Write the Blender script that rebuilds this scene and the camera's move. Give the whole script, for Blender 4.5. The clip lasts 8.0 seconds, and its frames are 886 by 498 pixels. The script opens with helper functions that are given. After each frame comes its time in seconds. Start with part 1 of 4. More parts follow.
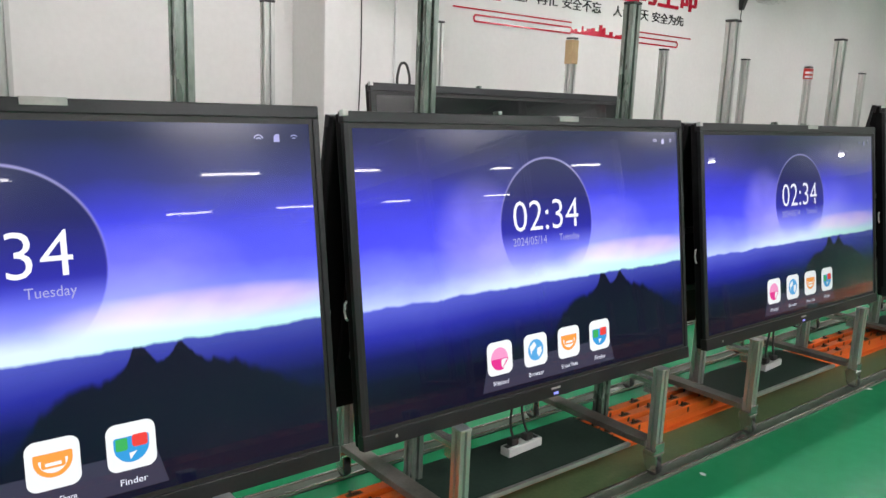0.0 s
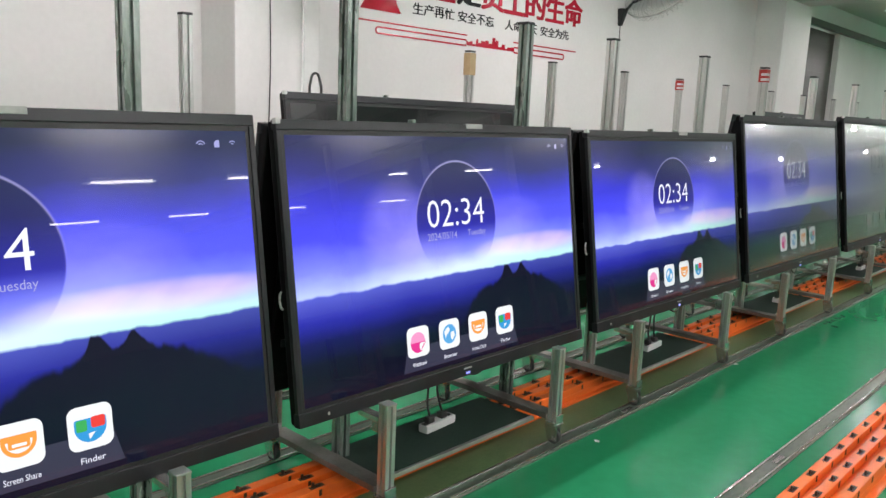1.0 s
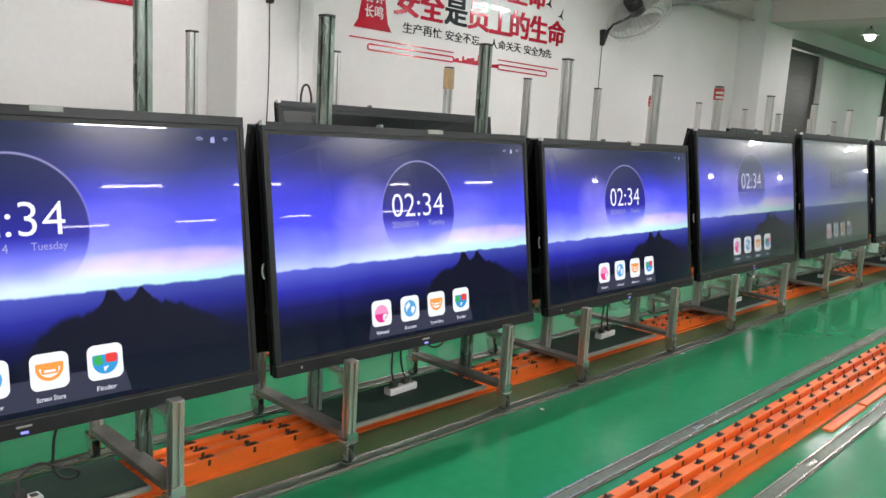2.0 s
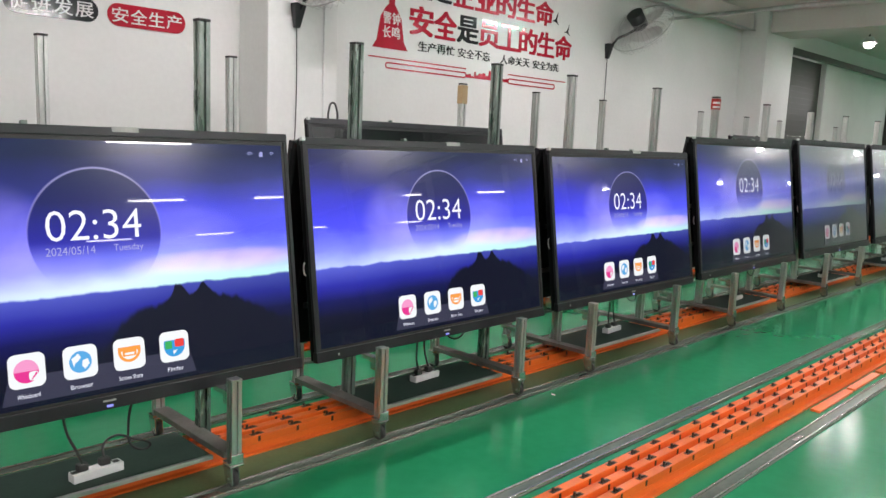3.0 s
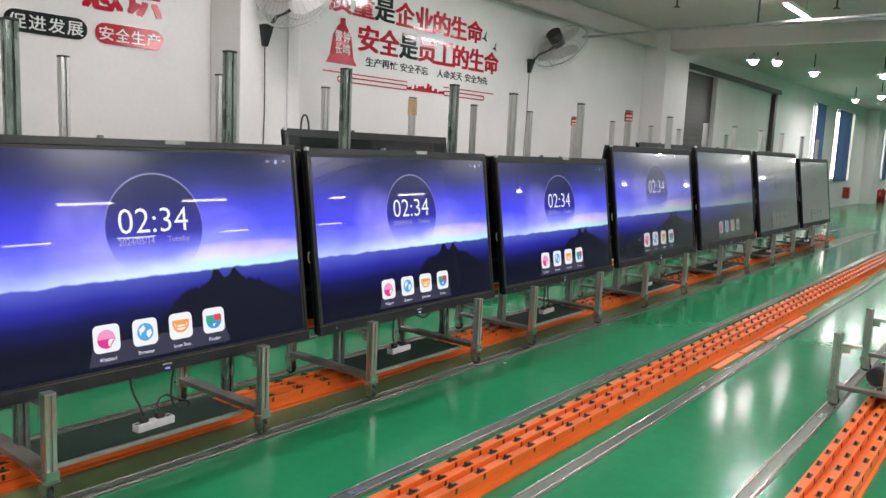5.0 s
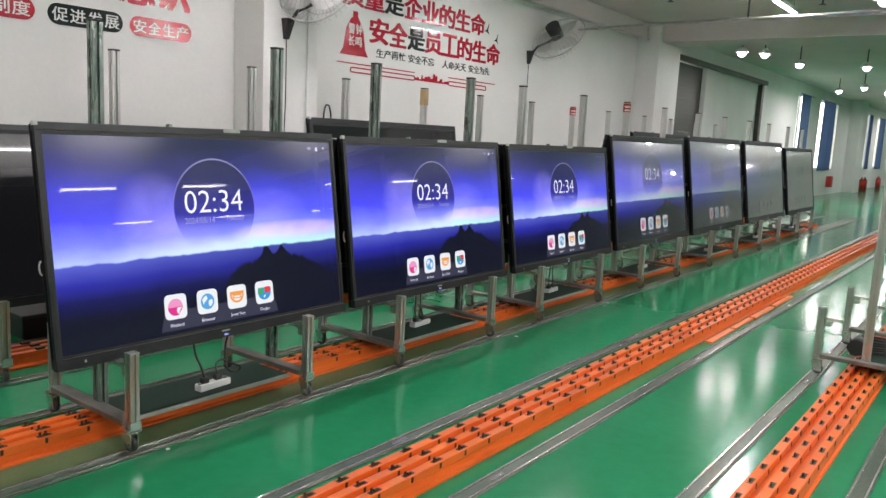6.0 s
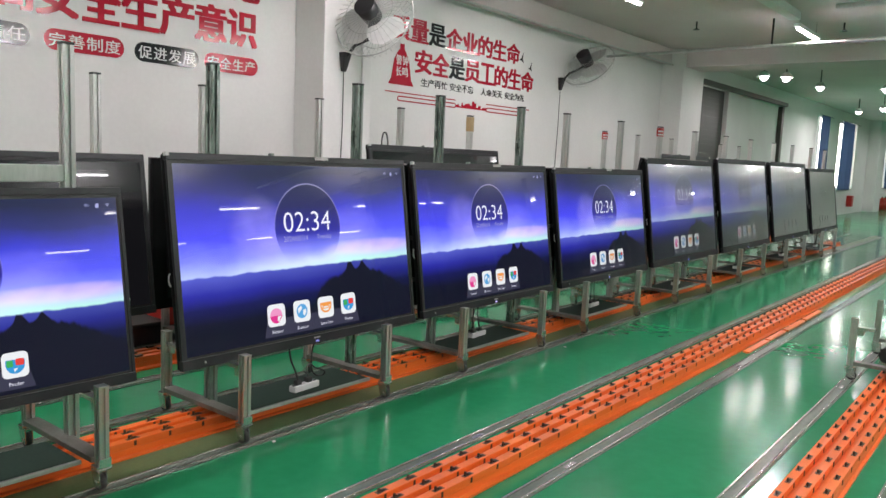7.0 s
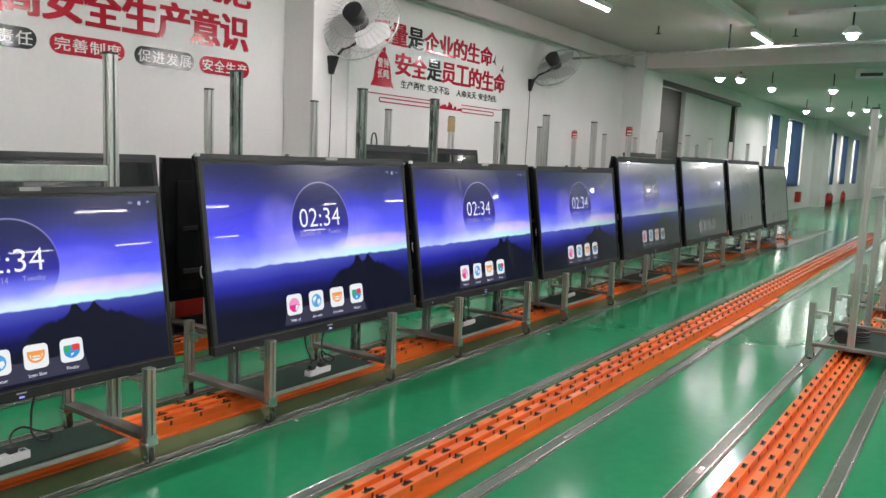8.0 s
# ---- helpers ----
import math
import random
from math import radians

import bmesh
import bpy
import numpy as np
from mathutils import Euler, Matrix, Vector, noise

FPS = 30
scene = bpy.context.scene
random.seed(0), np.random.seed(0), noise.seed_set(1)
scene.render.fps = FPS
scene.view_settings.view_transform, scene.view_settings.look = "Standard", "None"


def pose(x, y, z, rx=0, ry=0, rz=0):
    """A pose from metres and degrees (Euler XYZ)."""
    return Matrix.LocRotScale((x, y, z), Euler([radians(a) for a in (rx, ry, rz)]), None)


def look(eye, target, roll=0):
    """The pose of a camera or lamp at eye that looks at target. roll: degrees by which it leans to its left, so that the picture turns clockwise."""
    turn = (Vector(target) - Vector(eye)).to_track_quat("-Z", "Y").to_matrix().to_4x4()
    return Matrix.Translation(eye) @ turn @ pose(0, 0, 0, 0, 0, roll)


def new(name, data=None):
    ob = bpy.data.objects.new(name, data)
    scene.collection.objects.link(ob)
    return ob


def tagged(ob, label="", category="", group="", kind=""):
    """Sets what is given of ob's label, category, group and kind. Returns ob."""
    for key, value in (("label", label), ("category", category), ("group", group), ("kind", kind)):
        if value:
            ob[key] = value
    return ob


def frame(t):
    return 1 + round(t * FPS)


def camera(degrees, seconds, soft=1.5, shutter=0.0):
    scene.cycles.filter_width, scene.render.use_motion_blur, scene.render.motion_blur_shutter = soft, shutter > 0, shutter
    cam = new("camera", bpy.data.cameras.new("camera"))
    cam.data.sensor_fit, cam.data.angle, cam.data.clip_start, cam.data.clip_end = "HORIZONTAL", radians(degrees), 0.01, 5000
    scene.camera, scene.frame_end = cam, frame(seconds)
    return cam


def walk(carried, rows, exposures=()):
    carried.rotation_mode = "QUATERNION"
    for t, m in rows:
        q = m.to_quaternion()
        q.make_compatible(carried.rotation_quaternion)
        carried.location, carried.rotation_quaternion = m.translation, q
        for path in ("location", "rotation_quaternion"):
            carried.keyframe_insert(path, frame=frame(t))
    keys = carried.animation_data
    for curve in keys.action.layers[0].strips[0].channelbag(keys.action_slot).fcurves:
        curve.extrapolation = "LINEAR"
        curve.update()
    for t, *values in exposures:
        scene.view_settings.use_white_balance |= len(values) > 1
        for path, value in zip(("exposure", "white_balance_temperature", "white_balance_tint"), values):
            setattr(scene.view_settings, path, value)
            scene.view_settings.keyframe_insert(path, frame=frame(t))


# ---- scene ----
cam = camera(60.0, 8.0)
PATH = [
    (0, (0.008, -0.02, 1.477), (1.24, 1.511, 1.106), 2.2),
    (0.5, (-0.166, -0.058, 1.483), (1.224, 1.334, 1.122), 2.1),
    (1, (-0.256, -0.179, 1.482), (1.18, 1.17, 1.138), 2.4),
    (1.5, (-0.352, -0.474, 1.457), (1.078, 0.888, 1.136), 3.4),
    (3, (-0.832, -0.985, 1.462), (0.574, 0.409, 1.18), 2.4),
    (3.5, (-0.977, -1.083, 1.474), (0.385, 0.357, 1.206), 2.4),
    (4, (-1.277, -1.138, 1.474), (0.166, 0.223, 1.221), 2.3),
    (4.5, (-1.469, -1.211, 1.485), (0.056, 0.061, 1.241), 2.3),
    (6, (-2.14, -1.327, 1.487), (-0.557, -0.141, 1.192), 2.9),
    (6.5, (-2.383, -1.396, 1.49), (-0.838, -0.155, 1.225), 3.0),
    (7, (-2.68, -1.351, 1.497), (-1.117, -0.127, 1.256), 2.5),
    (7.5, (-2.914, -1.356, 1.49), (-1.312, -0.182, 1.253), 2.4),
    (8, (-3.142, -1.348, 1.499), (-1.512, -0.215, 1.257), 2.4),
]
walk(cam, [(t, look(eye, target, roll)) for t, eye, target, roll in PATH], exposures=[(0.0, 0.29, 6500, 12), (2.0, 0.27, 6500, 12), (4.5, 0.16, 6500, 13), (6.5, 0.09, 6500, 13), (8.0, 0.07, 6500, 13)])

# ---- light, world, exposure ----
world = bpy.data.worlds.new("world")
scene.world = world
world.use_nodes = True
wn = world.node_tree.nodes
sky = wn.new("ShaderNodeTexSky")
sky.sky_type, sky.sun_disc = "NISHITA", False
sky.sun_elevation, sky.sun_rotation = radians(40), radians(60)
world.node_tree.links.new(sky.outputs[0], wn["Background"].inputs[0])
wn["Background"].inputs[1].default_value = 0.12

WALL_Y, CEIL, EAST, WEST, SOUTH = 4.54, 3.62, 47.0, -7.0, -18.0


def area_lamp(x, y, z, sx, sy, watts, colour=(1.0, 0.945, 0.955)):
    data = bpy.data.lights.new("lamp_light", "AREA")
    data.shape, data.size, data.size_y, data.energy, data.color = "RECTANGLE", sx, sy, watts, colour
    ob = new("lamp_light", data)
    ob.matrix_world = pose(x, y, z)
    return ob


# Lamps at y -1.6 to -1.9 are unseen fill, added to light the floor.
TUBES_AND_FILL = [(9.0, 1.53), (5.56, 2.72), (2.2, 2.72), (-1.2, 2.72), (-4.6, 2.72), (-4.6, -1.6), (-0.8, -1.7), (2.4, -1.7), (6.0, -1.9), (-0.3, -5.15), (3.85, -5.15), (8.0, -5.2), (13.2, -5.2), (1.6, -9.4), (5.8, -9.4), (8.5, -9.4), (12.5, -9.6), (15.7, -9.5), (6.8, -14.5), (9.7, -14.5), (12.9, -14.5), (17.0, -14.5)]
for lx, ly in TUBES_AND_FILL:
    area_lamp(lx, ly, 3.36, 1.2, 0.05, 32 if ly > 2 else 70 if ly > 0 else 40 if ly > -3 else 104 if ly > -6 else 24 if ly > -10 else 14)
# Bays at negative y are unseen, added to brighten the far screens' reflections.
BAYS_AND_FILL = [(8.1, 0.22), (12.79, 3.17), (13.07, 2.84), (15.0, 2.66), (15.69, 1.54), (22.18, 3.21), (21.03, 2.40), (22.85, 2.09), (21.46, 1.53), (24.09, 1.51), (31.0, 2.4), (32.0, 0.6), (38.0, 1.5), (38.5, 3.2), (44.0, 2.6), (13.0, -2.6), (20.0, -3.5), (28.0, -3.5), (20.0, -8.5), (27.0, -8.0), (35.0, -3.5), (35.0, -8.5), (42.5, -2.0), (42.5, -7.0)]
for lx, ly in BAYS_AND_FILL:
    if lx > 10:
        area_lamp(lx, ly, 3.17, 0.18, 0.18, 9 if lx < 16 and ly > 0 else 20 if lx < 16 else 44 if ly < 0 else 30)

# ---- materials ----


def lin(r, g, b):
    return tuple(((c / 255) / 12.92 if c / 255 <= 0.04045 else ((c / 255 + 0.055) / 1.055) ** 2.4) for c in (r, g, b)) + (1,)


def node_mat(name):
    m = bpy.data.materials.new(name)
    m.use_nodes = True
    return m, m.node_tree.nodes, m.node_tree.links


def surface(name, c1, c2, rough=0.5, metal=0.0, scale=6.0, fine=60.0, bump=0.1, rough_var=0.1, coat=0.0, stretch=(1, 1, 1), spec=0.5):
    """Two scales of noise drive colour, roughness and relief."""
    m, n, l = node_mat(name)
    p = n["Principled BSDF"]
    tc, mp = n.new("ShaderNodeTexCoord"), n.new("ShaderNodeMapping")
    mp.inputs["Scale"].default_value = stretch
    l.new(tc.outputs["Object"], mp.inputs[0])
    big, small = n.new("ShaderNodeTexNoise"), n.new("ShaderNodeTexNoise")
    big.inputs["Scale"].default_value, small.inputs["Scale"].default_value = scale, fine
    big.inputs["Detail"].default_value, small.inputs["Detail"].default_value = 5, 3
    l.new(mp.outputs[0], big.inputs["Vector"])
    l.new(mp.outputs[0], small.inputs["Vector"])
    ramp = n.new("ShaderNodeValToRGB")
    ramp.color_ramp.elements[0].color, ramp.color_ramp.elements[1].color = (*c1, 1), (*c2, 1)
    ramp.color_ramp.elements[0].position, ramp.color_ramp.elements[1].position = 0.35, 0.68
    mix = n.new("ShaderNodeMath")
    mix.operation = "MULTIPLY_ADD"
    l.new(small.outputs[0], mix.inputs[0])
    mix.inputs[1].default_value = 0.3
    half = n.new("ShaderNodeMath")
    half.operation = "MULTIPLY"
    l.new(big.outputs[0], half.inputs[0])
    half.inputs[1].default_value = 0.7
    l.new(half.outputs[0], mix.inputs[2])
    l.new(mix.outputs[0], ramp.inputs[0])
    l.new(ramp.outputs[0], p.inputs["Base Color"])
    rr = n.new("ShaderNodeMapRange")
    rr.inputs["To Min"].default_value, rr.inputs["To Max"].default_value = max(0.02, rough - rough_var), rough + rough_var
    l.new(big.outputs[0], rr.inputs[0])
    l.new(rr.outputs[0], p.inputs["Roughness"])
    if bump:
        b = n.new("ShaderNodeBump")
        b.inputs["Strength"].default_value, b.inputs["Distance"].default_value = bump, 0.004
        l.new(small.outputs[0], b.inputs["Height"])
        l.new(b.outputs[0], p.inputs["Normal"])
    p.inputs["Metallic"].default_value, p.inputs["Coat Weight"].default_value = metal, coat
    p.inputs["Coat Roughness"].default_value, p.inputs["Specular IOR Level"].default_value = 0.08, spec
    return m


def glow(name, colour, strength):
    m, n, l = node_mat(name)
    p = n["Principled BSDF"]
    p.inputs["Base Color"].default_value = (0.8, 0.8, 0.8, 1)
    p.inputs["Emission Color"].default_value, p.inputs["Emission Strength"].default_value = (*colour, 1), strength
    return m


def glass_front(m, n, l, emission):
    """A lit display behind glossy cover glass: the glass takes over towards grazing views."""
    out = n["Material Output"]
    n.remove(n["Principled BSDF"])
    fres, sharp, haze, mixer, both = (n.new("ShaderNodeFresnel"), n.new("ShaderNodeBsdfGlossy"), n.new("ShaderNodeBsdfGlossy"), n.new("ShaderNodeMixShader"), n.new("ShaderNodeMixShader"))
    facing, rise, most = n.new("ShaderNodeLayerWeight"), n.new("ShaderNodeMapRange"), n.new("ShaderNodeMath")
    facing.inputs["Blend"].default_value = 0.5
    rise.interpolation_type = "SMOOTHSTEP"
    rise.inputs["From Min"].default_value, rise.inputs["From Max"].default_value = 0.45, 0.80
    l.new(facing.outputs["Facing"], rise.inputs[0])
    most.operation = "MAXIMUM"
    fres.inputs["IOR"].default_value = 1.46
    sharp.inputs["Roughness"].default_value, haze.inputs["Roughness"].default_value = 0.012, 0.17
    sharp.inputs["Color"].default_value = haze.inputs["Color"].default_value = (0.95, 0.95, 0.95, 1)
    both.inputs[0].default_value = 0.66
    l.new(sharp.outputs[0], both.inputs[1])
    l.new(haze.outputs[0], both.inputs[2])
    l.new(fres.outputs[0], most.inputs[0])
    l.new(rise.outputs[0], most.inputs[1])
    l.new(most.outputs[0], mixer.inputs[0])
    l.new(emission, mixer.inputs[1])
    l.new(both.outputs[0], mixer.inputs[2])
    l.new(mixer.outputs[0], out.inputs[0])


def lit(name, colour, strength=1.0):
    m, n, l = node_mat(name)
    e = n.new("ShaderNodeEmission")
    e.inputs[0].default_value, e.inputs[1].default_value = colour, strength
    glass_front(m, n, l, e.outputs[0])
    return m


def wallpaper():
    """Dusk sky over hills with a dark planet, as the start page of the displays shows it."""
    m, n, l = node_mat("display_wallpaper")
    tc, sep = n.new("ShaderNodeTexCoord"), n.new("ShaderNodeSeparateXYZ")
    l.new(tc.outputs["Generated"], sep.inputs[0])

    def math_node(op, a, b=0.0, c=0.0):
        k = n.new("ShaderNodeMath")
        k.operation = op
        for i, v in enumerate((a, b, c)):
            if isinstance(v, (int, float)):
                k.inputs[i].default_value = v
            else:
                l.new(v, k.inputs[i])
        return k.outputs[0]

    def ramp(fac, stops):
        r = n.new("ShaderNodeValToRGB")
        while len(r.color_ramp.elements) < len(stops):
            r.color_ramp.elements.new(0.5)
        for e, (pos, c) in zip(r.color_ramp.elements, stops):
            e.position, e.color = pos, lin(c[0] * 0.86, c[1] * 0.98, c[2])
        l.new(fac, r.inputs[0])
        return r.outputs[0]

    def blend(fac, a, b):
        k = n.new("ShaderNodeMix")
        k.data_type = "RGBA"
        l.new(fac, k.inputs[0])
        l.new(a, k.inputs[6])
        l.new(b, k.inputs[7])
        return k.outputs[2]

    u, v = sep.outputs[0], sep.outputs[2]
    cloud = n.new("ShaderNodeTexNoise")
    cloud.inputs["Scale"].default_value, cloud.inputs["Detail"].default_value = 2.1, 5
    l.new(tc.outputs["Generated"], cloud.inputs["Vector"])
    wob = math_node("MULTIPLY_ADD", cloud.outputs[0], 0.46, -0.215)
    vv = math_node("ADD", v, wob)
    above = math_node("MULTIPLY_ADD", math_node("SUBTRACT", v, 0.4), 1.0, 0.4)
    soft = math_node("ADD", math_node("MULTIPLY", above, 0.4), math_node("MULTIPLY", vv, 0.6))
    left = ramp(soft, [(0.38, (214, 206, 248)), (0.43, (208, 200, 250)), (0.50, (140, 132, 246)), (0.60, (78, 70, 232)), (0.72, (62, 56, 196)), (0.84, (50, 46, 122)), (0.95, (42, 40, 82))])
    mid = ramp(soft, [(0.38, (232, 244, 244)), (0.44, (236, 226, 246)), (0.51, (160, 150, 248)), (0.61, (100, 92, 244)), (0.72, (70, 64, 205)), (0.83, (54, 52, 118)), (0.94, (44, 44, 72))])
    right = ramp(soft, [(0.38, (200, 244, 216)), (0.43, (212, 222, 232)), (0.50, (150, 146, 240)), (0.60, (92, 86, 238)), (0.72, (72, 68, 196)), (0.83, (54, 54, 112)), (0.94, (44, 44, 76))])
    lm = n.new("ShaderNodeMapRange")
    lm.interpolation_type = "SMOOTHSTEP"
    lm.inputs["From Max"].default_value = 0.5
    l.new(u, lm.inputs[0])
    rm = n.new("ShaderNodeMapRange")
    rm.interpolation_type = "SMOOTHSTEP"
    rm.inputs["From Min"].default_value, rm.inputs["From Max"].default_value = 0.5, 0.95
    l.new(u, rm.inputs[0])
    sky_c = blend(rm.outputs[0], blend(lm.outputs[0], left, mid), right)
    # pale wisps beside the planet, and a pink band over the glow
    def patch(pu, pv, ru, rv, strength):
        a = math_node("DIVIDE", math_node("SUBTRACT", u, pu), ru)
        c = math_node("DIVIDE", math_node("SUBTRACT", v, pv), rv)
        q = math_node("ADD", math_node("MULTIPLY", a, a), math_node("MULTIPLY", c, c))
        f = n.new("ShaderNodeMapRange")
        f.interpolation_type = "SMOOTHSTEP"
        f.inputs["From Min"].default_value, f.inputs["From Max"].default_value = 1.0, 0.0
        l.new(q, f.inputs[0])
        return math_node("MULTIPLY", f.outputs[0], math_node("MULTIPLY", wisp.outputs[0], strength))
    wisp = n.new("ShaderNodeTexNoise")
    wisp.inputs["Scale"].default_value, wisp.inputs["Detail"].default_value, wisp.inputs["Distortion"].default_value = 5.5, 5, 0.6
    l.new(tc.outputs["Generated"], wisp.inputs["Vector"])
    haze_c, pink_c = n.new("ShaderNodeRGB"), n.new("ShaderNodeRGB")
    haze_c.outputs[0].default_value, pink_c.outputs[0].default_value = lin(176, 168, 255), lin(252, 214, 240)
    for spec in ((0.30, 0.60, 0.13, 0.24, 0.55), (0.40, 0.52, 0.14, 0.12, 0.5), (0.70, 0.60, 0.18, 0.14, 0.35)):
        sky_c = blend(patch(*spec), sky_c, haze_c.outputs[0])
    sky_c = blend(patch(0.80, 0.485, 0.28, 0.06, 0.75), sky_c, pink_c.outputs[0])
    # planet
    du = math_node("MULTIPLY", math_node("SUBTRACT", u, 0.505), 1.73)
    dv = math_node("SUBTRACT", v, 0.63)
    r = math_node("SQRT", math_node("ADD", math_node("MULTIPLY", du, du), math_node("MULTIPLY", dv, dv)))
    inside = n.new("ShaderNodeMapRange")
    inside.inputs["From Min"].default_value, inside.inputs["From Max"].default_value = 0.252, 0.246
    l.new(r, inside.inputs[0])
    fade = n.new("ShaderNodeMapRange")
    fade.interpolation_type = "SMOOTHSTEP"
    fade.inputs["From Min"].default_value, fade.inputs["From Max"].default_value = 0.44, 0.62
    l.new(v, fade.inputs[0])
    body = ramp(v, [(0.45, (110, 104, 240)), (0.6, (48, 42, 150)), (0.75, (40, 38, 92)), (0.88, (46, 46, 76))])
    sky_c = blend(math_node("MULTIPLY", inside.outputs[0], fade.outputs[0]), sky_c, body)
    # bright rim, strongest above
    rim = n.new("ShaderNodeMapRange")
    rim.inputs["From Min"].default_value, rim.inputs["From Max"].default_value = 0.006, 0.0
    l.new(math_node("ABSOLUTE", math_node("SUBTRACT", r, 0.249)), rim.inputs[0])
    rimf = n.new("ShaderNodeMapRange")
    rimf.inputs["From Min"].default_value, rimf.inputs["From Max"].default_value = 0.58, 0.88
    l.new(v, rimf.inputs[0])
    white = n.new("ShaderNodeRGB")
    white.outputs[0].default_value = lin(196, 190, 250)
    sky_c = blend(math_node("MULTIPLY", math_node("MULTIPLY", rim.outputs[0], rimf.outputs[0]), 0.5), sky_c, white.outputs[0])
    # hills below the horizon
    hill = n.new("ShaderNodeTexNoise")
    hill.inputs["Scale"].default_value, hill.inputs["Detail"].default_value = 9.0, 5
    l.new(u, hill.inputs["Vector"])
    line = math_node("MULTIPLY_ADD", hill.outputs[0], 0.035, 0.385)
    low = n.new("ShaderNodeMapRange")
    low.inputs["From Min"].default_value, low.inputs["From Max"].default_value = 0.004, -0.006
    l.new(math_node("SUBTRACT", v, line), low.inputs[0])
    vh = math_node("MULTIPLY_ADD", cloud.outputs[0], 0.10, math_node("SUBTRACT", v, 0.05))
    hills_l = ramp(vh, [(0.05, (8, 8, 24)), (0.17, (11, 11, 38)), (0.25, (18, 17, 82)), (0.325, (44, 40, 156)), (0.40, (92, 88, 190))])
    hills_r = ramp(vh, [(0.05, (8, 9, 24)), (0.17, (11, 12, 32)), (0.25, (16, 16, 62)), (0.325, (38, 38, 128)), (0.40, (70, 72, 152))])
    sky_c = blend(low.outputs[0], sky_c, blend(u, hills_l, hills_r))
    # the dark twin-peaked ridge before the hills, soft at its foot
    crest = ((-0.06, 0.10), (0.02, 0.21), (0.09, 0.29), (0.17, 0.328), (0.26, 0.335), (0.325, 0.352), (0.366, 0.412), (0.39, 0.402), (0.43, 0.36), (0.468, 0.37), (0.50, 0.406), (0.525, 0.394), (0.56, 0.358), (0.62, 0.345), (0.70, 0.328), (0.80, 0.29), (0.90, 0.245), (1.0, 0.21))
    prof = n.new("ShaderNodeValToRGB")
    while len(prof.color_ramp.elements) < len(crest):
        prof.color_ramp.elements.new(0.5)
    for el, (cx_, h_) in zip(prof.color_ramp.elements, crest):
        el.position, el.color = 0.5 + 0.485 * cx_, (h_, h_, h_, 1)
    l.new(u, prof.inputs[0])
    rough = n.new("ShaderNodeTexNoise")
    rough.inputs["Scale"].default_value, rough.inputs["Detail"].default_value = 34.0, 4
    l.new(u, rough.inputs["Vector"])
    gap = math_node("SUBTRACT", math_node("ADD", prof.outputs[0], math_node("MULTIPLY_ADD", rough.outputs[0], 0.05, -0.025)), v)
    width = n.new("ShaderNodeMapRange")
    width.inputs["From Min"].default_value, width.inputs["From Max"].default_value = 0.28, 0.36
    width.inputs["To Min"].default_value, width.inputs["To Max"].default_value = 0.035, 0.012
    l.new(v, width.inputs[0])
    ridge = n.new("ShaderNodeMapRange")
    ridge.interpolation_type = "SMOOTHSTEP"
    l.new(math_node("DIVIDE", gap, width.outputs[0]), ridge.inputs[0])
    dark = n.new("ShaderNodeRGB")
    dark.outputs[0].default_value = lin(13, 14, 34)
    sky_c = blend(ridge.outputs[0], sky_c, dark.outputs[0])
    e = n.new("ShaderNodeEmission")
    e.inputs[1].default_value = 1.16
    l.new(sky_c, e.inputs[0])
    glass_front(m, n, l, e.outputs[0])
    return m


M = {}
M["paint"] = surface("wall_paint", (0.72, 0.715, 0.70), (0.80, 0.795, 0.78), 0.62, scale=1.1, fine=26, bump=0.12)
# Pink tint in the colour offsets green light bounced from the floor.
M["ceiling"] = surface("ceiling_paint_bounce_offset", (0.66, 0.575, 0.575), (0.75, 0.665, 0.66), 0.8, scale=0.9, fine=30, bump=0.1)
M["floor"] = surface("green_epoxy", (0.014, 0.205, 0.085), (0.024, 0.255, 0.112), 0.15, scale=0.8, fine=14, bump=0.0, rough_var=0.05, coat=0.0, spec=0.18)
M["dark_wall"] = surface("dark_grey_paint", (0.045, 0.043, 0.036), (0.07, 0.066, 0.055), 0.4, scale=2, fine=40, bump=0.02)
M["alu"] = surface("aluminium_profile", (0.50, 0.505, 0.49), (0.68, 0.68, 0.655), 0.32, 0.8, scale=9, fine=120, bump=0.04, stretch=(1, 1, 0.15))
M["plate"] = surface("worn_cart_plate", (0.15, 0.145, 0.13), (0.27, 0.26, 0.235), 0.45, 0.6, scale=9, fine=90, bump=0.05)
M["steel"] = surface("rail_steel", (0.50, 0.50, 0.48), (0.78, 0.77, 0.74), 0.22, 0.9, scale=5, fine=90, bump=0.06, stretch=(0.2, 1, 1))
# Olive paints the orange track's reflection in the shaded floor.
M["olive_reflection"] = surface("olive_painted_reflection", (0.075, 0.130, 0.058), (0.13, 0.185, 0.088), 0.38, scale=5, fine=60, bump=0.05, spec=0.2)
M["rail_bed"] = surface("rail_bed_worn_steel", (0.075, 0.11, 0.08), (0.19, 0.21, 0.175), 0.38, 0.55, scale=4, fine=70, stretch=(0.3, 1, 1))
M["orange"] = surface("orange_powder_coat", (0.72, 0.125, 0.013), (0.84, 0.17, 0.021), 0.42, scale=3, fine=90, bump=0.03)
M["housing"] = surface("matt_black_housing", (0.004, 0.004, 0.0045), (0.009, 0.009, 0.010), 0.6, scale=8, fine=120, bump=0.03, spec=0.12)
M["black"] = surface("black_plastic", (0.010, 0.010, 0.011), (0.022, 0.022, 0.024), 0.42, scale=10, fine=120, bump=0.05)
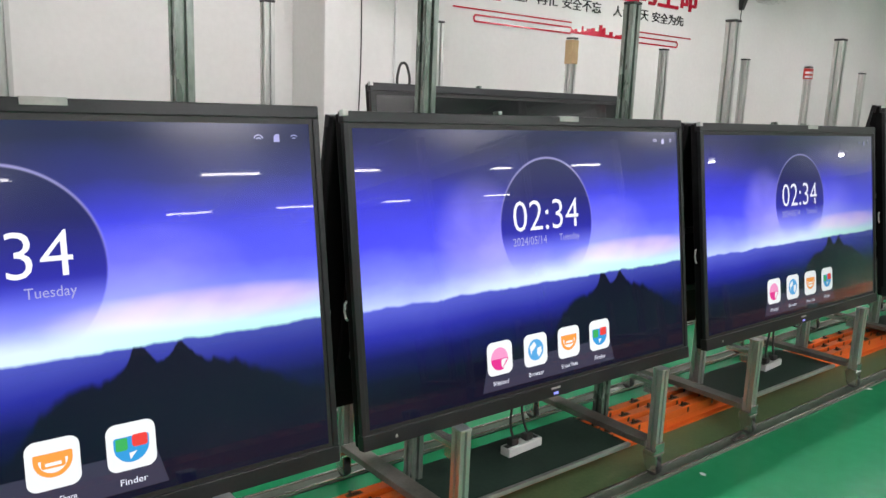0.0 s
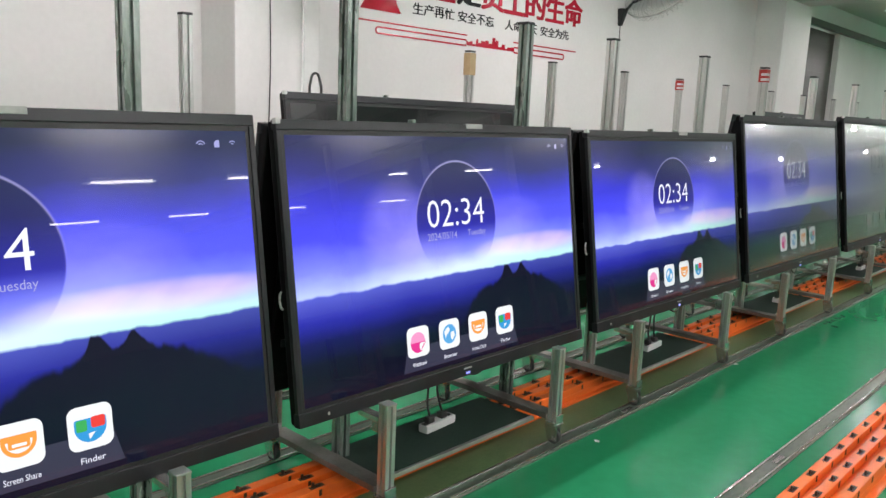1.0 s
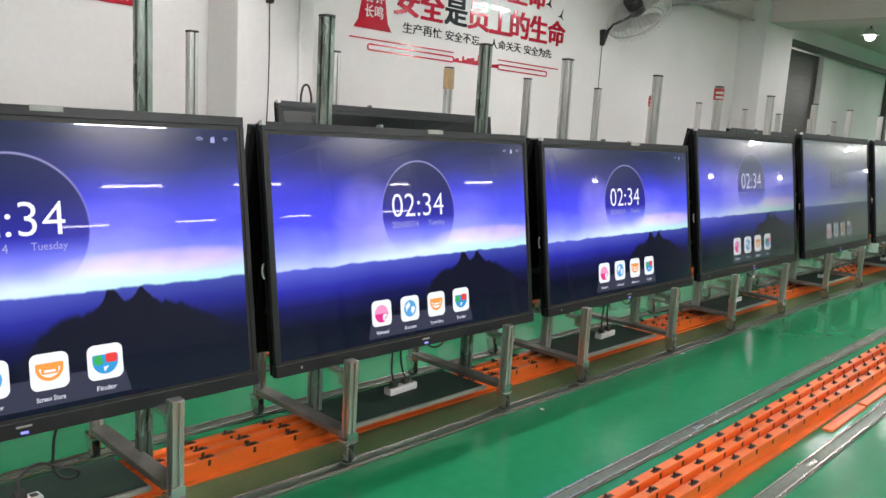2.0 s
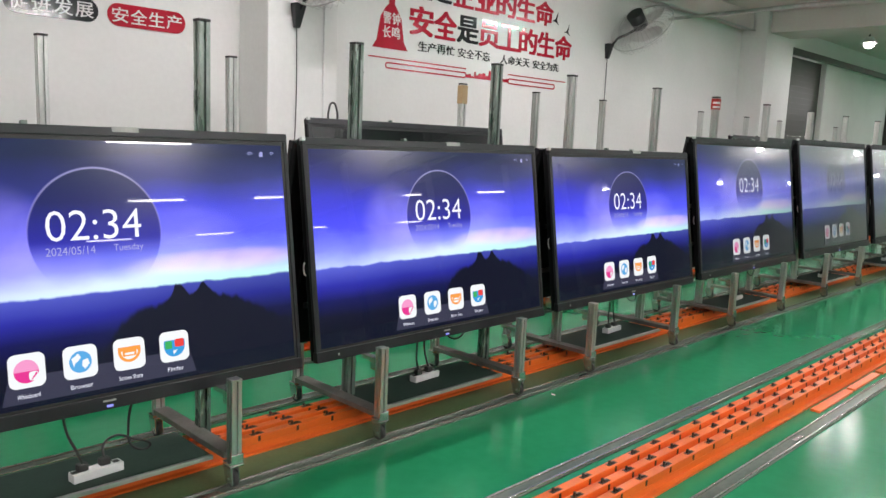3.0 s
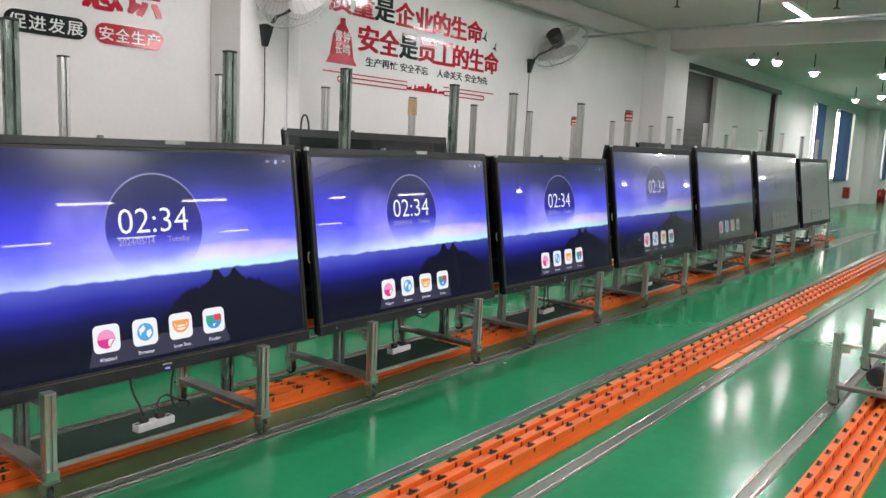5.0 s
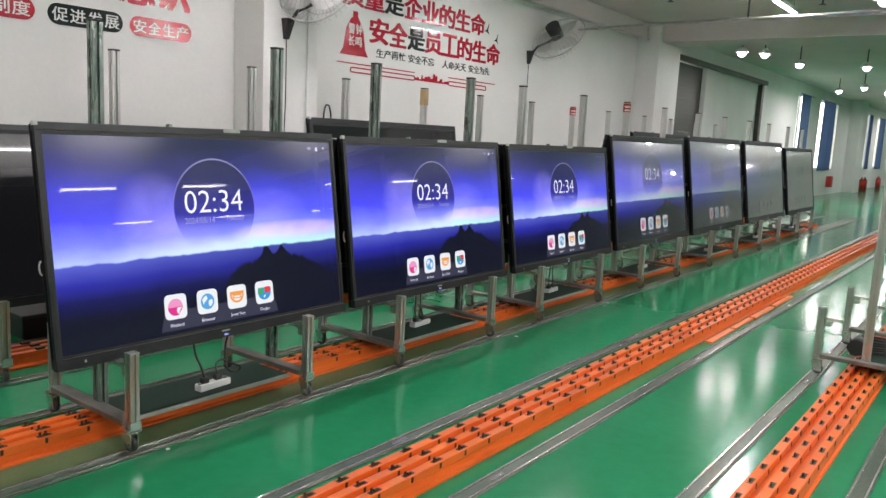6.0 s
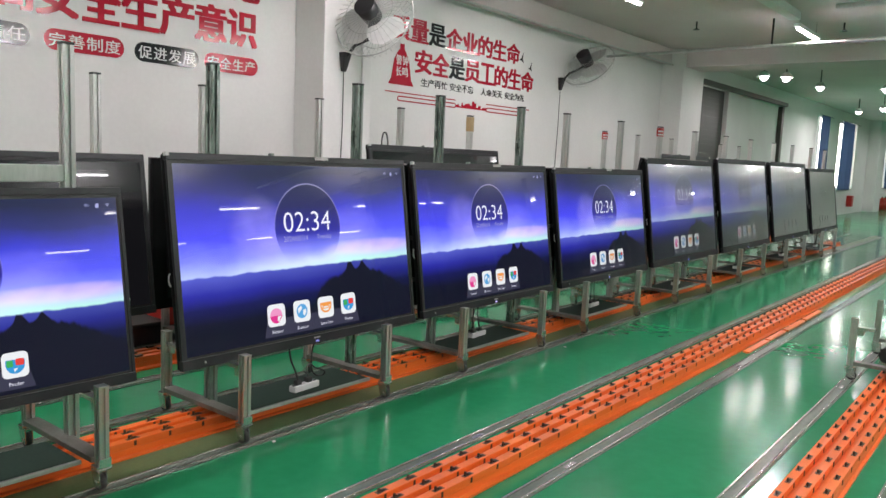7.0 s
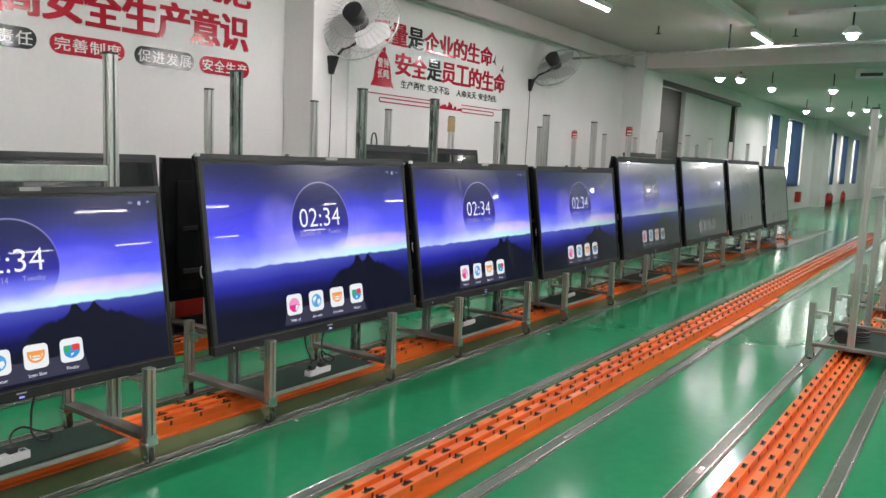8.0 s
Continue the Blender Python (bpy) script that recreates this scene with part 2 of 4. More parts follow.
M["clip"] = surface("dark_oily_steel", (0.035, 0.022, 0.014), (0.09, 0.055, 0.035), 0.45, 0.4, scale=12, fine=90)
M["rubber"] = surface("dark_rubber", (0.02, 0.02, 0.02), (0.045, 0.043, 0.04), 0.65, scale=12, fine=90)
M["bezel"] = surface("anodised_dark_bezel", (0.014, 0.015, 0.018), (0.026, 0.027, 0.031), 0.34, 0.2, scale=7, fine=160, bump=0.03)
M["deck"] = surface("dark_green_deck_mat", (0.016, 0.032, 0.025), (0.030, 0.052, 0.040), 0.6, scale=5, fine=70, spec=0.12)
M["white"] = surface("white_plastic", (0.66, 0.66, 0.65), (0.78, 0.78, 0.77), 0.4, scale=8, fine=60, bump=0.03)
M["red"] = surface("red_acrylic", (0.42, 0.012, 0.030), (0.52, 0.018, 0.042), 0.10, scale=5, fine=60, bump=0.06, rough_var=0.03)
M["ink"] = surface("black_acrylic", (0.016, 0.016, 0.018), (0.03, 0.03, 0.032), 0.07, scale=5, fine=60, bump=0.06, rough_var=0.03)
M["lettering"] = surface("white_acrylic", (0.74, 0.74, 0.73), (0.82, 0.82, 0.81), 0.25, scale=6, fine=60, bump=0.02)
M["curtain"] = surface("blue_curtain_cloth", (0.09, 0.135, 0.225), (0.13, 0.185, 0.29), 0.85, scale=4, fine=50, stretch=(1, 1, 0.1))
M["tape"] = surface("grey_tape", (0.40, 0.40, 0.39), (0.55, 0.55, 0.53), 0.4, scale=14, fine=90)
M["card"] = surface("tan_cardboard", (0.42, 0.29, 0.15), (0.52, 0.38, 0.21), 0.8, scale=12, fine=80)
# Mottling puts dark green reflections into the uprights' colour; clips share it.
M["green_mottle"] = surface("green_with_painted_reflections", (0.12, 0.16, 0.135), (0.34, 0.38, 0.35), 0.28, 0.6, scale=14, fine=90, stretch=(1, 1, 0.3))
M["fire_red"] = surface("fire_red_paint", (0.42, 0.02, 0.015), (0.55, 0.035, 0.025), 0.4, scale=6, fine=70)
M["tube"] = glow("lamp_tube_glow", (1, 0.96, 0.96), 55.0)
M["diffuser"] = glow("lamp_diffuser_glow", (1, 0.96, 0.94), 26.0)
M["day"] = glow("daylight_backdrop", (1.0, 1.0, 0.86), 6.5)
M["led"] = glow("blue_led", (0.02, 0.02, 1.0), 0.9)
# A faint emission, not a lit display, sets this glass's dark grey level.
M["off"], _n, _l = node_mat("switched_off_glass")
_e = _n.new("ShaderNodeEmission")
_e.inputs[0].default_value, _e.inputs[1].default_value = (0.02, 0.02, 0.024, 1), 0.3
glass_front(M["off"], _n, _l, _e.outputs[0])
M["wallpaper"] = wallpaper()
for key, c, s in (("d_white", (240, 242, 255), 1.0), ("d_tile", (240, 244, 246), 0.95), ("d_pink", (222, 52, 140), 1.0), ("d_rose", (236, 150, 196), 1.0), ("d_blue", (84, 164, 220), 1.0), ("d_orange", (242, 156, 70), 1.0),
                  ("d_red", (228, 64, 60), 1.0), ("d_teal", (52, 150, 212), 1.0), ("d_dock", (62, 62, 84), 0.8), ("d_dim", (170, 170, 225), 0.9), ("d_green", (60, 170, 90), 1.0)):
    M[key] = lit("display_" + key[2:], lin(*c), s)

# ---- mesh helpers ----


def part(name, bm, material, parent=None, label="", at=None):
    """Links a bmesh or mesh as one object under a thing or a part."""
    if isinstance(bm, bmesh.types.BMesh):
        me = bpy.data.meshes.new(name)
        bm.normal_update()
        bm.to_mesh(me)
        bm.free()
    else:
        me = bm
    if not me.materials:
        for k in material if isinstance(material, (list, tuple)) else [material]:
            me.materials.append(k)
    ob = new(name, me)
    if at is not None:
        ob.matrix_basis = at
    if parent is not None:
        ob.parent = parent
    if label:
        ob["label"] = label
    return ob


def empty(name, m, label, category, group="", kind=""):
    ob = new(name)
    ob.matrix_basis = m
    return tagged(ob, label, category, group, kind)


def box(bm, x0, x1, y0, y1, z0, z1, bevel=0.0, slot=0):
    res = bmesh.ops.create_cube(bm, size=1.0, matrix=Matrix.LocRotScale(((x0 + x1) / 2, (y0 + y1) / 2, (z0 + z1) / 2), None, (x1 - x0, y1 - y0, z1 - z0)))
    vs = res["verts"]
    fs = {f for v in vs for f in v.link_faces}
    for f in fs:
        f.material_index = slot
    if bevel:
        es = list({e for v in vs for e in v.link_edges})
        out = bmesh.ops.bevel(bm, geom=es, offset=bevel, segments=2, affect="EDGES", profile=0.6, material=-1)
        for f in out["faces"]:
            f.material_index = slot
    return bm


def boxes(*specs, bevel=0.0):
    bm = bmesh.new()
    for s in specs:
        box(bm, *s[:6], bevel=bevel, slot=s[6] if len(s) > 6 else 0)
    return bm


def rod(bm, a, b, r, n=10, r2=None, slot=0, caps=True):
    a, b = Vector(a), Vector(b)
    m = Matrix.Translation((a + b) / 2) @ (b - a).to_track_quat("Z", "Y").to_matrix().to_4x4()
    res = bmesh.ops.create_cone(bm, cap_ends=caps, segments=n, radius1=r, radius2=r if r2 is None else r2, depth=(b - a).length, matrix=m)
    for f in {f for v in res["verts"] for f in v.link_faces}:
        f.material_index = slot
        f.smooth = len(f.verts) == 4
    return bm


def polygon(bm, pts, y=0.0, depth=0.0, slot=0):
    """A flat outline in the xz plane, facing -y; with depth it becomes a slab that reaches forward."""
    front = [bm.verts.new((x, y - depth, z)) for x, z in pts]
    f = bm.faces.new(front)
    f.material_index = slot
    if f.normal.y > 0 or (f.normal_update() or f.normal.y > 0):
        f.normal_flip()
    if depth:
        back = [bm.verts.new((x, y, z)) for x, z in pts]
        for i in range(len(pts)):
            j = (i + 1) % len(pts)
            k = bm.faces.new((front[i], front[j], back[j], back[i]))
            k.material_index = slot
    return bm


def rounded(w, h, r, cx=0.0, cz=0.0, n=5):
    pts = []
    for sx, sz, a0 in ((1, 1, 0), (-1, 1, 90), (-1, -1, 180), (1, -1, 270)):
        for i in range(n + 1):
            a = radians(a0 + 90 * i / n)
            pts.append((cx + sx * (w / 2 - r) + r * math.cos(a), cz + sz * (h / 2 - r) + r * math.sin(a)))
    return pts


def disc(r, cx=0.0, cz=0.0, n=24, a0=0, a1=360):
    return [(cx + r * math.cos(radians(a0 + (a1 - a0) * i / n)), cz + r * math.sin(radians(a0 + (a1 - a0) * i / n))) for i in range(n + (a1 - a0 != 360))]


def lettering_mesh(text, width, height, depth=0.0, bold=0.0, align="CENTER", thin=0.0):
    """Text as a mesh in the xz plane facing -y, scaled to the width and height of its ink, with its middle (or lower left) at the origin."""
    cu = bpy.data.curves.new("lettering", "FONT")
    cu.body, cu.size, cu.extrude, cu.offset, cu.resolution_u = text, 1.0, 0.0, -thin, 3
    ob = bpy.data.objects.new("lettering", cu)
    scene.collection.objects.link(ob)
    deps = bpy.context.evaluated_depsgraph_get()
    me = bpy.data.meshes.new_from_object(ob.evaluated_get(deps))
    bpy.data.objects.remove(ob)
    me.materials.clear()
    bm = bmesh.new()
    bm.from_mesh(me)
    bpy.data.meshes.remove(me)
    xs, ys = [v.co.x for v in bm.verts], [v.co.y for v in bm.verts]
    x0, x1, y0, y1 = min(xs), max(xs), min(ys), max(ys)
    for v in bm.verts:
        px, pz = (v.co.x - x0) / (x1 - x0) * width, (v.co.y - y0) / (y1 - y0) * height
        if align == "CENTER":
            px, pz = px - width / 2, pz - height / 2
        v.co = (px, 0, pz)
    if bold:
        # heavier strokes: shifted twins a hair's breadth behind one another
        g = bold * height
        src = bm.verts[:] + bm.edges[:] + bm.faces[:]
        for k, (gx, gz) in enumerate(((1, 0.5), (-1, 0.5), (1, -0.5), (-1, -0.5))):
            out = bmesh.ops.duplicate(bm, geom=src)
            bmesh.ops.translate(bm, vec=(gx * g, 0.0004 * (k + 1), gz * g), verts=[v for v in out["geom"] if isinstance(v, bmesh.types.BMVert)])
    for f in bm.faces:
        f.material_index = 0
    bmesh.ops.remove_doubles(bm, verts=bm.verts, dist=1e-6)
    if depth:
        out = bmesh.ops.extrude_face_region(bm, geom=bm.faces[:])
        bmesh.ops.translate(bm, vec=(0, -depth, 0), verts=[g for g in out["geom"] if isinstance(g, bmesh.types.BMVert)])
        bmesh.ops.recalc_face_normals(bm, faces=bm.faces)
    return bm


# ---- structure ----
tagged(part("floor", boxes((WEST, EAST, SOUTH, WALL_Y + 0.3, -0.12, 0.0)), M["floor"]), "glossy green epoxy factory floor", "floor", kind="structure")
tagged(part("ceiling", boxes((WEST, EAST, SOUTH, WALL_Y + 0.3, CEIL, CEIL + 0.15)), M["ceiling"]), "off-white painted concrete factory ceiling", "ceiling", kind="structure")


def wall_y(name, spans, y0, y1, label):
    tagged(part(name, boxes(*[(a, b, y0, y1, z0, z1) for a, b, z0, z1 in spans]), M["paint"]), label, "wall", kind="structure")


# north wall with a dark opening, a panelled bay and a run of windows beyond the second pillar
WINDOWS = [(23.45, 25.1), (26.6, 29.6), (36.2, 37.2), (39.0, 41.4), (43.4, 45.6)]
SILL, HEAD = 0.95, 3.3
spans = [(WEST, 13.0, 0, CEIL), (13.0, 15.0, 3.22, CEIL), (15.0, 15.9, 0, CEIL), (15.9, 19.5, 3.2, CEIL), (19.5, WINDOWS[0][0], 0, CEIL)]
for i, (a, b) in enumerate(WINDOWS):
    nxt = WINDOWS[i + 1][0] if i + 1 < len(WINDOWS) else EAST
    spans += [(a, b, 0, SILL), (a, b, HEAD, CEIL), (b, nxt, 0, CEIL)]
wall_y("wall_north", spans, WALL_Y, WALL_Y + 0.24, "white painted plaster factory wall")
# South and west walls are unseen, added to close the hall and feed reflections.
wall_y("wall_south_unseen", [(WEST, EAST, 0, CEIL)], SOUTH - 0.2, SOUTH, "white painted plaster factory wall")
tagged(part("wall_east", boxes((EAST, EAST + 0.2, SOUTH, WALL_Y + 0.24, 0, CEIL)), M["paint"]), "white painted plaster factory wall", "wall", kind="structure")
tagged(part("wall_west_unseen", boxes((WEST - 0.2, WEST, SOUTH, WALL_Y + 0.24, 0, CEIL)), M["paint"]), "white painted plaster factory wall", "wall", kind="structure")
for px0, px1 in ((2.38, 3.03), (11.2, 12.25), (32.0, 33.4)):
    tagged(part("pillar", boxes((px0, px1, 4.13, WALL_Y - 0.002, 0, CEIL - 0.002), bevel=0.008), M["paint"]), "white plastered concrete pillar against the wall", "pillar", kind="structure")
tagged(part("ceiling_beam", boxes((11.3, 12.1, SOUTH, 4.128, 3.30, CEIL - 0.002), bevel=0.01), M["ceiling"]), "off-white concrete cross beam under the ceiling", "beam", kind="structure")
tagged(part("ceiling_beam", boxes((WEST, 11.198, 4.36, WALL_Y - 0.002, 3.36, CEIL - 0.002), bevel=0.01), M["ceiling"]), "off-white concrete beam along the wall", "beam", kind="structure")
tagged(part("baseboard", boxes((WEST, 2.378, WALL_Y - 0.014, WALL_Y, 0, 0.1), (3.034, 11.198, WALL_Y - 0.014, WALL_Y, 0, 0.1)), M["deck"]), "dark green painted skirting", "baseboard", kind="structure")

# ---- display panels ----
TILT_BACK = -8.25


def app_icon(kind, parent, cx, cz, s):
    """A rounded white tile with a coloured pictogram on it."""
    bm = bmesh.new()
    y = -0.0012
    e = 0.0006
    polygon(bm, rounded(s, s, s * 0.2, cx, cz), y, slot=0)
    if kind == 0:
        polygon(bm, disc(s * 0.34, cx - s * 0.02, cz - s * 0.02, 24), y - e, slot=2)
        polygon(bm, disc(s * 0.34, cx - s * 0.02, cz - s * 0.02, 16, 180, 360), y - 2 * e, slot=1)
        polygon(bm, rounded(s * 0.26, s * 0.26, s * 0.08, cx + s * 0.17, cz - s * 0.17), y - 3 * e, slot=0)
        polygon(bm, [(cx + s * 0.09, cz - s * 0.27), (cx + s * 0.13, cz - s * 0.27), (cx + s * 0.28, cz - s * 0.11), (cx + s * 0.24, cz - s * 0.07)], y - 4 * e, slot=1)
        mats = [M["d_tile"], M["d_pink"], M["d_rose"]]
    elif kind == 1:
        polygon(bm, disc(s * 0.33, cx, cz, 24), y - e, slot=1)
        polygon(bm, [(cx - s * 0.26, cz + s * 0.12), (cx - s * 0.06, cz + s * 0.26), (cx + s * 0.02, cz + s * 0.14), (cx - s * 0.08, cz + s * 0.02), (cx - s * 0.16, cz - s * 0.02), (cx - s * 0.20, cz - s * 0.14)], y - 2 * e, slot=0)
        polygon(bm, [(cx + s * 0.06, cz + s * 0.04), (cx + s * 0.22, cz + s * 0.08), (cx + s * 0.26, cz - s * 0.08), (cx + s * 0.12, cz - s * 0.24), (cx + s * 0.04, cz - s * 0.12)], y - 2 * e, slot=0)
        mats = [M["d_tile"], M["d_blue"]]
    elif kind == 2:
        polygon(bm, disc(s * 0.36, cx, cz + s * 0.10, 20, 180, 360), y - e, slot=1)
        polygon(bm, rounded(s * 0.72, s * 0.18, s * 0.03, cx, cz + s * 0.14), y - 1.5 * e, slot=1)
        polygon(bm, disc(s * 0.27, cx, cz + s * 0.10, 20, 180, 360), y - 2 * e, slot=0)
        polygon(bm, rounded(s * 0.44, s * 0.22, s * 0.05, cx, cz + s * 0.04), y - 3 * e, slot=1)
        polygon(bm, rounded(s * 0.30, s * 0.07, s * 0.02, cx, cz + s * 0.01), y - 4 * e, slot=0)
        mats = [M["d_tile"], M["d_orange"]]
    else:
        polygon(bm, disc(s * 0.36, cx, cz + s * 0.02, 20, 180, 360), y - e, slot=1)
        polygon(bm, rounded(s * 0.72, s * 0.22, s * 0.05, cx, cz + s * 0.10), y - 1.5 * e, slot=1)
        polygon(bm, rounded(s * 0.24, s * 0.26, s * 0.04, cx - s * 0.20, cz + s * 0.06), y - 2 * e, slot=3)
        polygon(bm, rounded(s * 0.32, s * 0.26, s * 0.06, cx + s * 0.17, cz + s * 0.10), y - 3 * e, slot=2)
        polygon(bm, [(cx - s * 0.06, cz - s * 0.14), (cx + s * 0.10, cz - s * 0.12), (cx - s * 0.04, cz - s * 0.28)], y - 2 * e, slot=0)
        mats = [M["d_tile"], M["d_teal"], M["d_red"], M["d_green"]]
    return part("app_icon", bm, mats, parent)


ICON_WORDS = ("Whiteboard", "Browser", "Screen Share", "Finder")


def display_panel(cx, w, label, on=True, zb=0.41, y=1.848, turn=0.0, h=None, tape=True, tilt=TILT_BACK):
    """A large interactive flat panel that leans back on its cart. Local x across, z up, -y towards the viewer."""
    h = h or w * 0.593
    s = w / 1.74
    root = empty("display_panel", pose(cx, y, zb, tilt, 0, turn), label, "display", "display panels on the carts")
    part("housing", boxes((-w / 2 + 0.004, w / 2 - 0.004, 0.012, 0.056, 0.004, h - 0.004), bevel=0.008), M["housing"], root)
    back = boxes((-w / 2 + 0.10, w / 2 - 0.10, 0.057, 0.074, 0.08, h - 0.16), (-w * 0.2, w * 0.2, 0.075, 0.104, 0.14, h * 0.55), bevel=0.008)
    part("back_cover", back, M["housing"], root)
    if turn:
        for i in range(7):
            part("vent_rib", boxes((-w * 0.34, w * 0.34, 0.0745, 0.0805, h * 0.58 + i * 0.03, h * 0.58 + i * 0.03 + 0.008)), M["bezel"], root)
        for i in range(2):
            part("back_rail", boxes((-w * 0.42, w * 0.42, 0.0745, 0.088, h * (0.2 + 0.3 * i), h * (0.2 + 0.3 * i) + 0.03), bevel=0.003), M["bezel"], root)
    side, top, low = 0.020 * s, 0.036 * s, 0.050 * s
    part("bezel", boxes((-w / 2, -w / 2 + side, 0, 0.018, low, h - top), (w / 2 - side, w / 2, 0, 0.018, low, h - top), (-w / 2, w / 2, 0, 0.03, h - top, h), (-w / 2, w / 2, -0.004, 0.03, 0, low), bevel=0.003), M["bezel"], root, "dark anodised bezel frame")
    scr = part("screen", polygon(bmesh.new(), [(-w / 2 + side, low), (w / 2 - side, low), (w / 2 - side, h - top), (-w / 2 + side, h - top)], 0.006), M["wallpaper"] if on else M["off"], root, "lit glossy screen with a purple dusk start page" if on else "switched-off glossy grey screen")
    # black inner border of the glass
    b = 0.012 * s
    iw, z0, z1 = w / 2 - side, low, h - top
    part("glass_border", boxes((-iw, -iw + b, 0.0045, 0.0052, z0 + b, z1 - b), (iw - b, iw, 0.0045, 0.0052, z0 + b, z1 - b), (-iw, iw, 0.0045, 0.0052, z1 - b * 1.4, z1), (-iw, iw, 0.0045, 0.0052, z0, z0 + b)), M["black"], root)
    part("logo_plate", boxes((-0.024 * s, 0.024 * s, -0.0055, -0.0042, low * 0.60, low * 0.74)), M["tape"], root, "small pale maker's mark")
    part("power_led", boxes((-0.012 * s, 0.012 * s, -0.0062, -0.0042, low * 0.18, low * 0.36), bevel=0.0006), M["led"] if on else M["black"], root, "glowing blue power light" if on else "dark power light")
    part("front_port", boxes((-w * 0.43, -w * 0.425, -0.006, -0.0042, low * 0.4, low * 0.62)), M["tape"], root)
    for sx in (-1, 1):
        bm = bmesh.new()
        pts = [Vector((sx * (w / 2 + 0.004), 0.035, h * 0.42 + 0.045 * math.sin(a) * 0.7)) + Vector((sx * 0.012 * math.cos(a), 0, 0)) for a in (-1.4, -0.7, 0, 0.7, 1.4)]
        for p, q in zip(pts, pts[1:]):
            rod(bm, p, q, 0.004, 6)
        part("side_handle", bm, M["tape"], root, "small grey carry handle")
    if tape:
        bm = boxes((w * 0.05, w * 0.11, -0.002, 0.014, h - top * 0.5, h + 0.002), bevel=0.0008)
        part("tape_strip", bm, M["tape"], root, "torn grey tape on the top edge")
    part("top_clip", boxes((-w * 0.13, -w * 0.118, 0.004, 0.03, h, h + 0.014), bevel=0.002), M["green_mottle"], root, "small green clip")
    part("corner_clip", boxes((-w / 2 - 0.002, -w / 2 + 0.018, -0.003, 0.02, h - 0.016, h + 0.004), bevel=0.003), M["white"], root, "small white corner protector")
    if not on:
        return root
    # start page
    def ly(k):
        return Matrix.Translation((0, 0.006 - 0.0008 * k, 0))

    def place(z):
        return low + (h - low - top) * z
    half = w / 2 - side - b
    cz = place(0.662)
    part("clock_readout", lettering_mesh("02:34", 0.350 * s, 0.112 * s, thin=0.006), M["d_white"], scr, at=Matrix.Translation((0, 0.0042, cz)))
    part("date_line", lettering_mesh("2024/05/14", 0.175 * s, 0.030 * s), M["d_dim"], scr, at=Matrix.Translation((-0.093 * s, 0.0042, cz - 0.093 * s)))
    part("weekday", lettering_mesh("Tuesday", 0.115 * s, 0.034 * s), M["d_dim"], scr, at=Matrix.Translation((0.120 * s, 0.0042, cz - 0.095 * s)))
    iz = 0.196 * s
    dock = polygon(bmesh.new(), [(-0.36 * s, iz - 0.115 * s), (0.36 * s, iz - 0.115 * s), (0.335 * s, iz - 0.02 * s), (-0.335 * s, iz - 0.02 * s)])
    part("icon_dock", dock, M["d_dock"], scr, at=ly(2))
    for i, word in enumerate(ICON_WORDS):
        ix = (i - 1.5) * 0.182 * s
        app = app_icon(i, scr, 0, 0, 0.122 * s)
        app.matrix_basis = Matrix.Translation((ix, 0.0048, iz))
        part("icon_caption", lettering_mesh(word, (0.014 if len(word) < 8 else 0.0095) * len(word) * s * 0.8, 0.017 * s), M["d_white"], scr, at=Matrix.Translation((ix, 0.0036, iz - 0.090 * s)))
    for i in range(3):
        bm = bmesh.new()
        if i == 1:
            polygon(bm, [(-0.009 * s, -0.011 * s), (0.009 * s, -0.011 * s), (0.009 * s, 0.011 * s), (-0.002 * s, 0.011 * s), (-0.009 * s, 0.004 * s)])
        else:
            for r in (0.008, 0.016):
                a0 = 20 if i == 0 else 45
                outer, inner = disc(r * s, 0, -0.006 * s, 10, a0, 180 - a0), disc((r - 0.003) * s, 0, -0.006 * s, 10, a0, 180 - a0)
                polygon(bm, outer + inner[::-1])
        part("status_icon", bm, M["d_dim"], scr, at=Matrix.Translation((half - (0.16 - 0.055 * i) * s, 0.0042, h - top - b - 0.045 * s)))
    return root


LIT = "large black flat panel display showing a purple dusk start page"
display_panel(-1.585, 1.50, "smaller black flat panel display with a lit purple start page")
display_panel(0.274, 1.737, LIT, zb=0.402, h=1.066)
display_panel(2.085, 1.718, LIT, zb=0.406, h=1.052)
display_panel(3.985, 1.80, LIT, zb=0.408, h=1.042)
BIG = "extra large black flat panel display, start page faded by glare"
for cx, w, zb in ((6.02, 2.0, 0.418), (8.27, 2.09, 0.415), (10.61, 2.10, 0.415), (12.93, 1.99, 0.415)):
    display_panel(cx, w, BIG, h=w * 0.582, tape=False, zb=zb)
# their twins lean against the far side of the same uprights, back to back
TWIN = "black flat panel display facing the wall, back to back with another"
for cx, w, zb in ((2.085, 1.715, 0.40), (3.985, 1.80, 0.40), (6.02, 2.0, 0.42), (8.27, 2.09, 0.41), (10.61, 2.10, 0.41), (12.93, 1.99, 0.41)):
    display_panel(cx, w, TWIN, on=False, y=2.275, zb=zb, turn=180, h=w * (0.61 if w < 1.75 else 0.583), tape=False, tilt=-9.2)
OFF = "switched-off black flat panel display standing in the back row"
display_panel(3.155, 1.97, OFF, on=False, y=3.14, zb=0.44, tape=False, h=1.144)
display_panel(9.57, 2.10, OFF, on=False, y=3.14, zb=0.46, tape=False, h=1.225)
display_panel(-0.82, 1.74, OFF, on=False, y=3.14, zb=0.40, tape=False)
display_panel(1.0, 1.74, "black flat panel display turned backwards in the back row", on=False, y=3.37, zb=0.372, turn=180, tilt=0.0)

# ---- carts ----


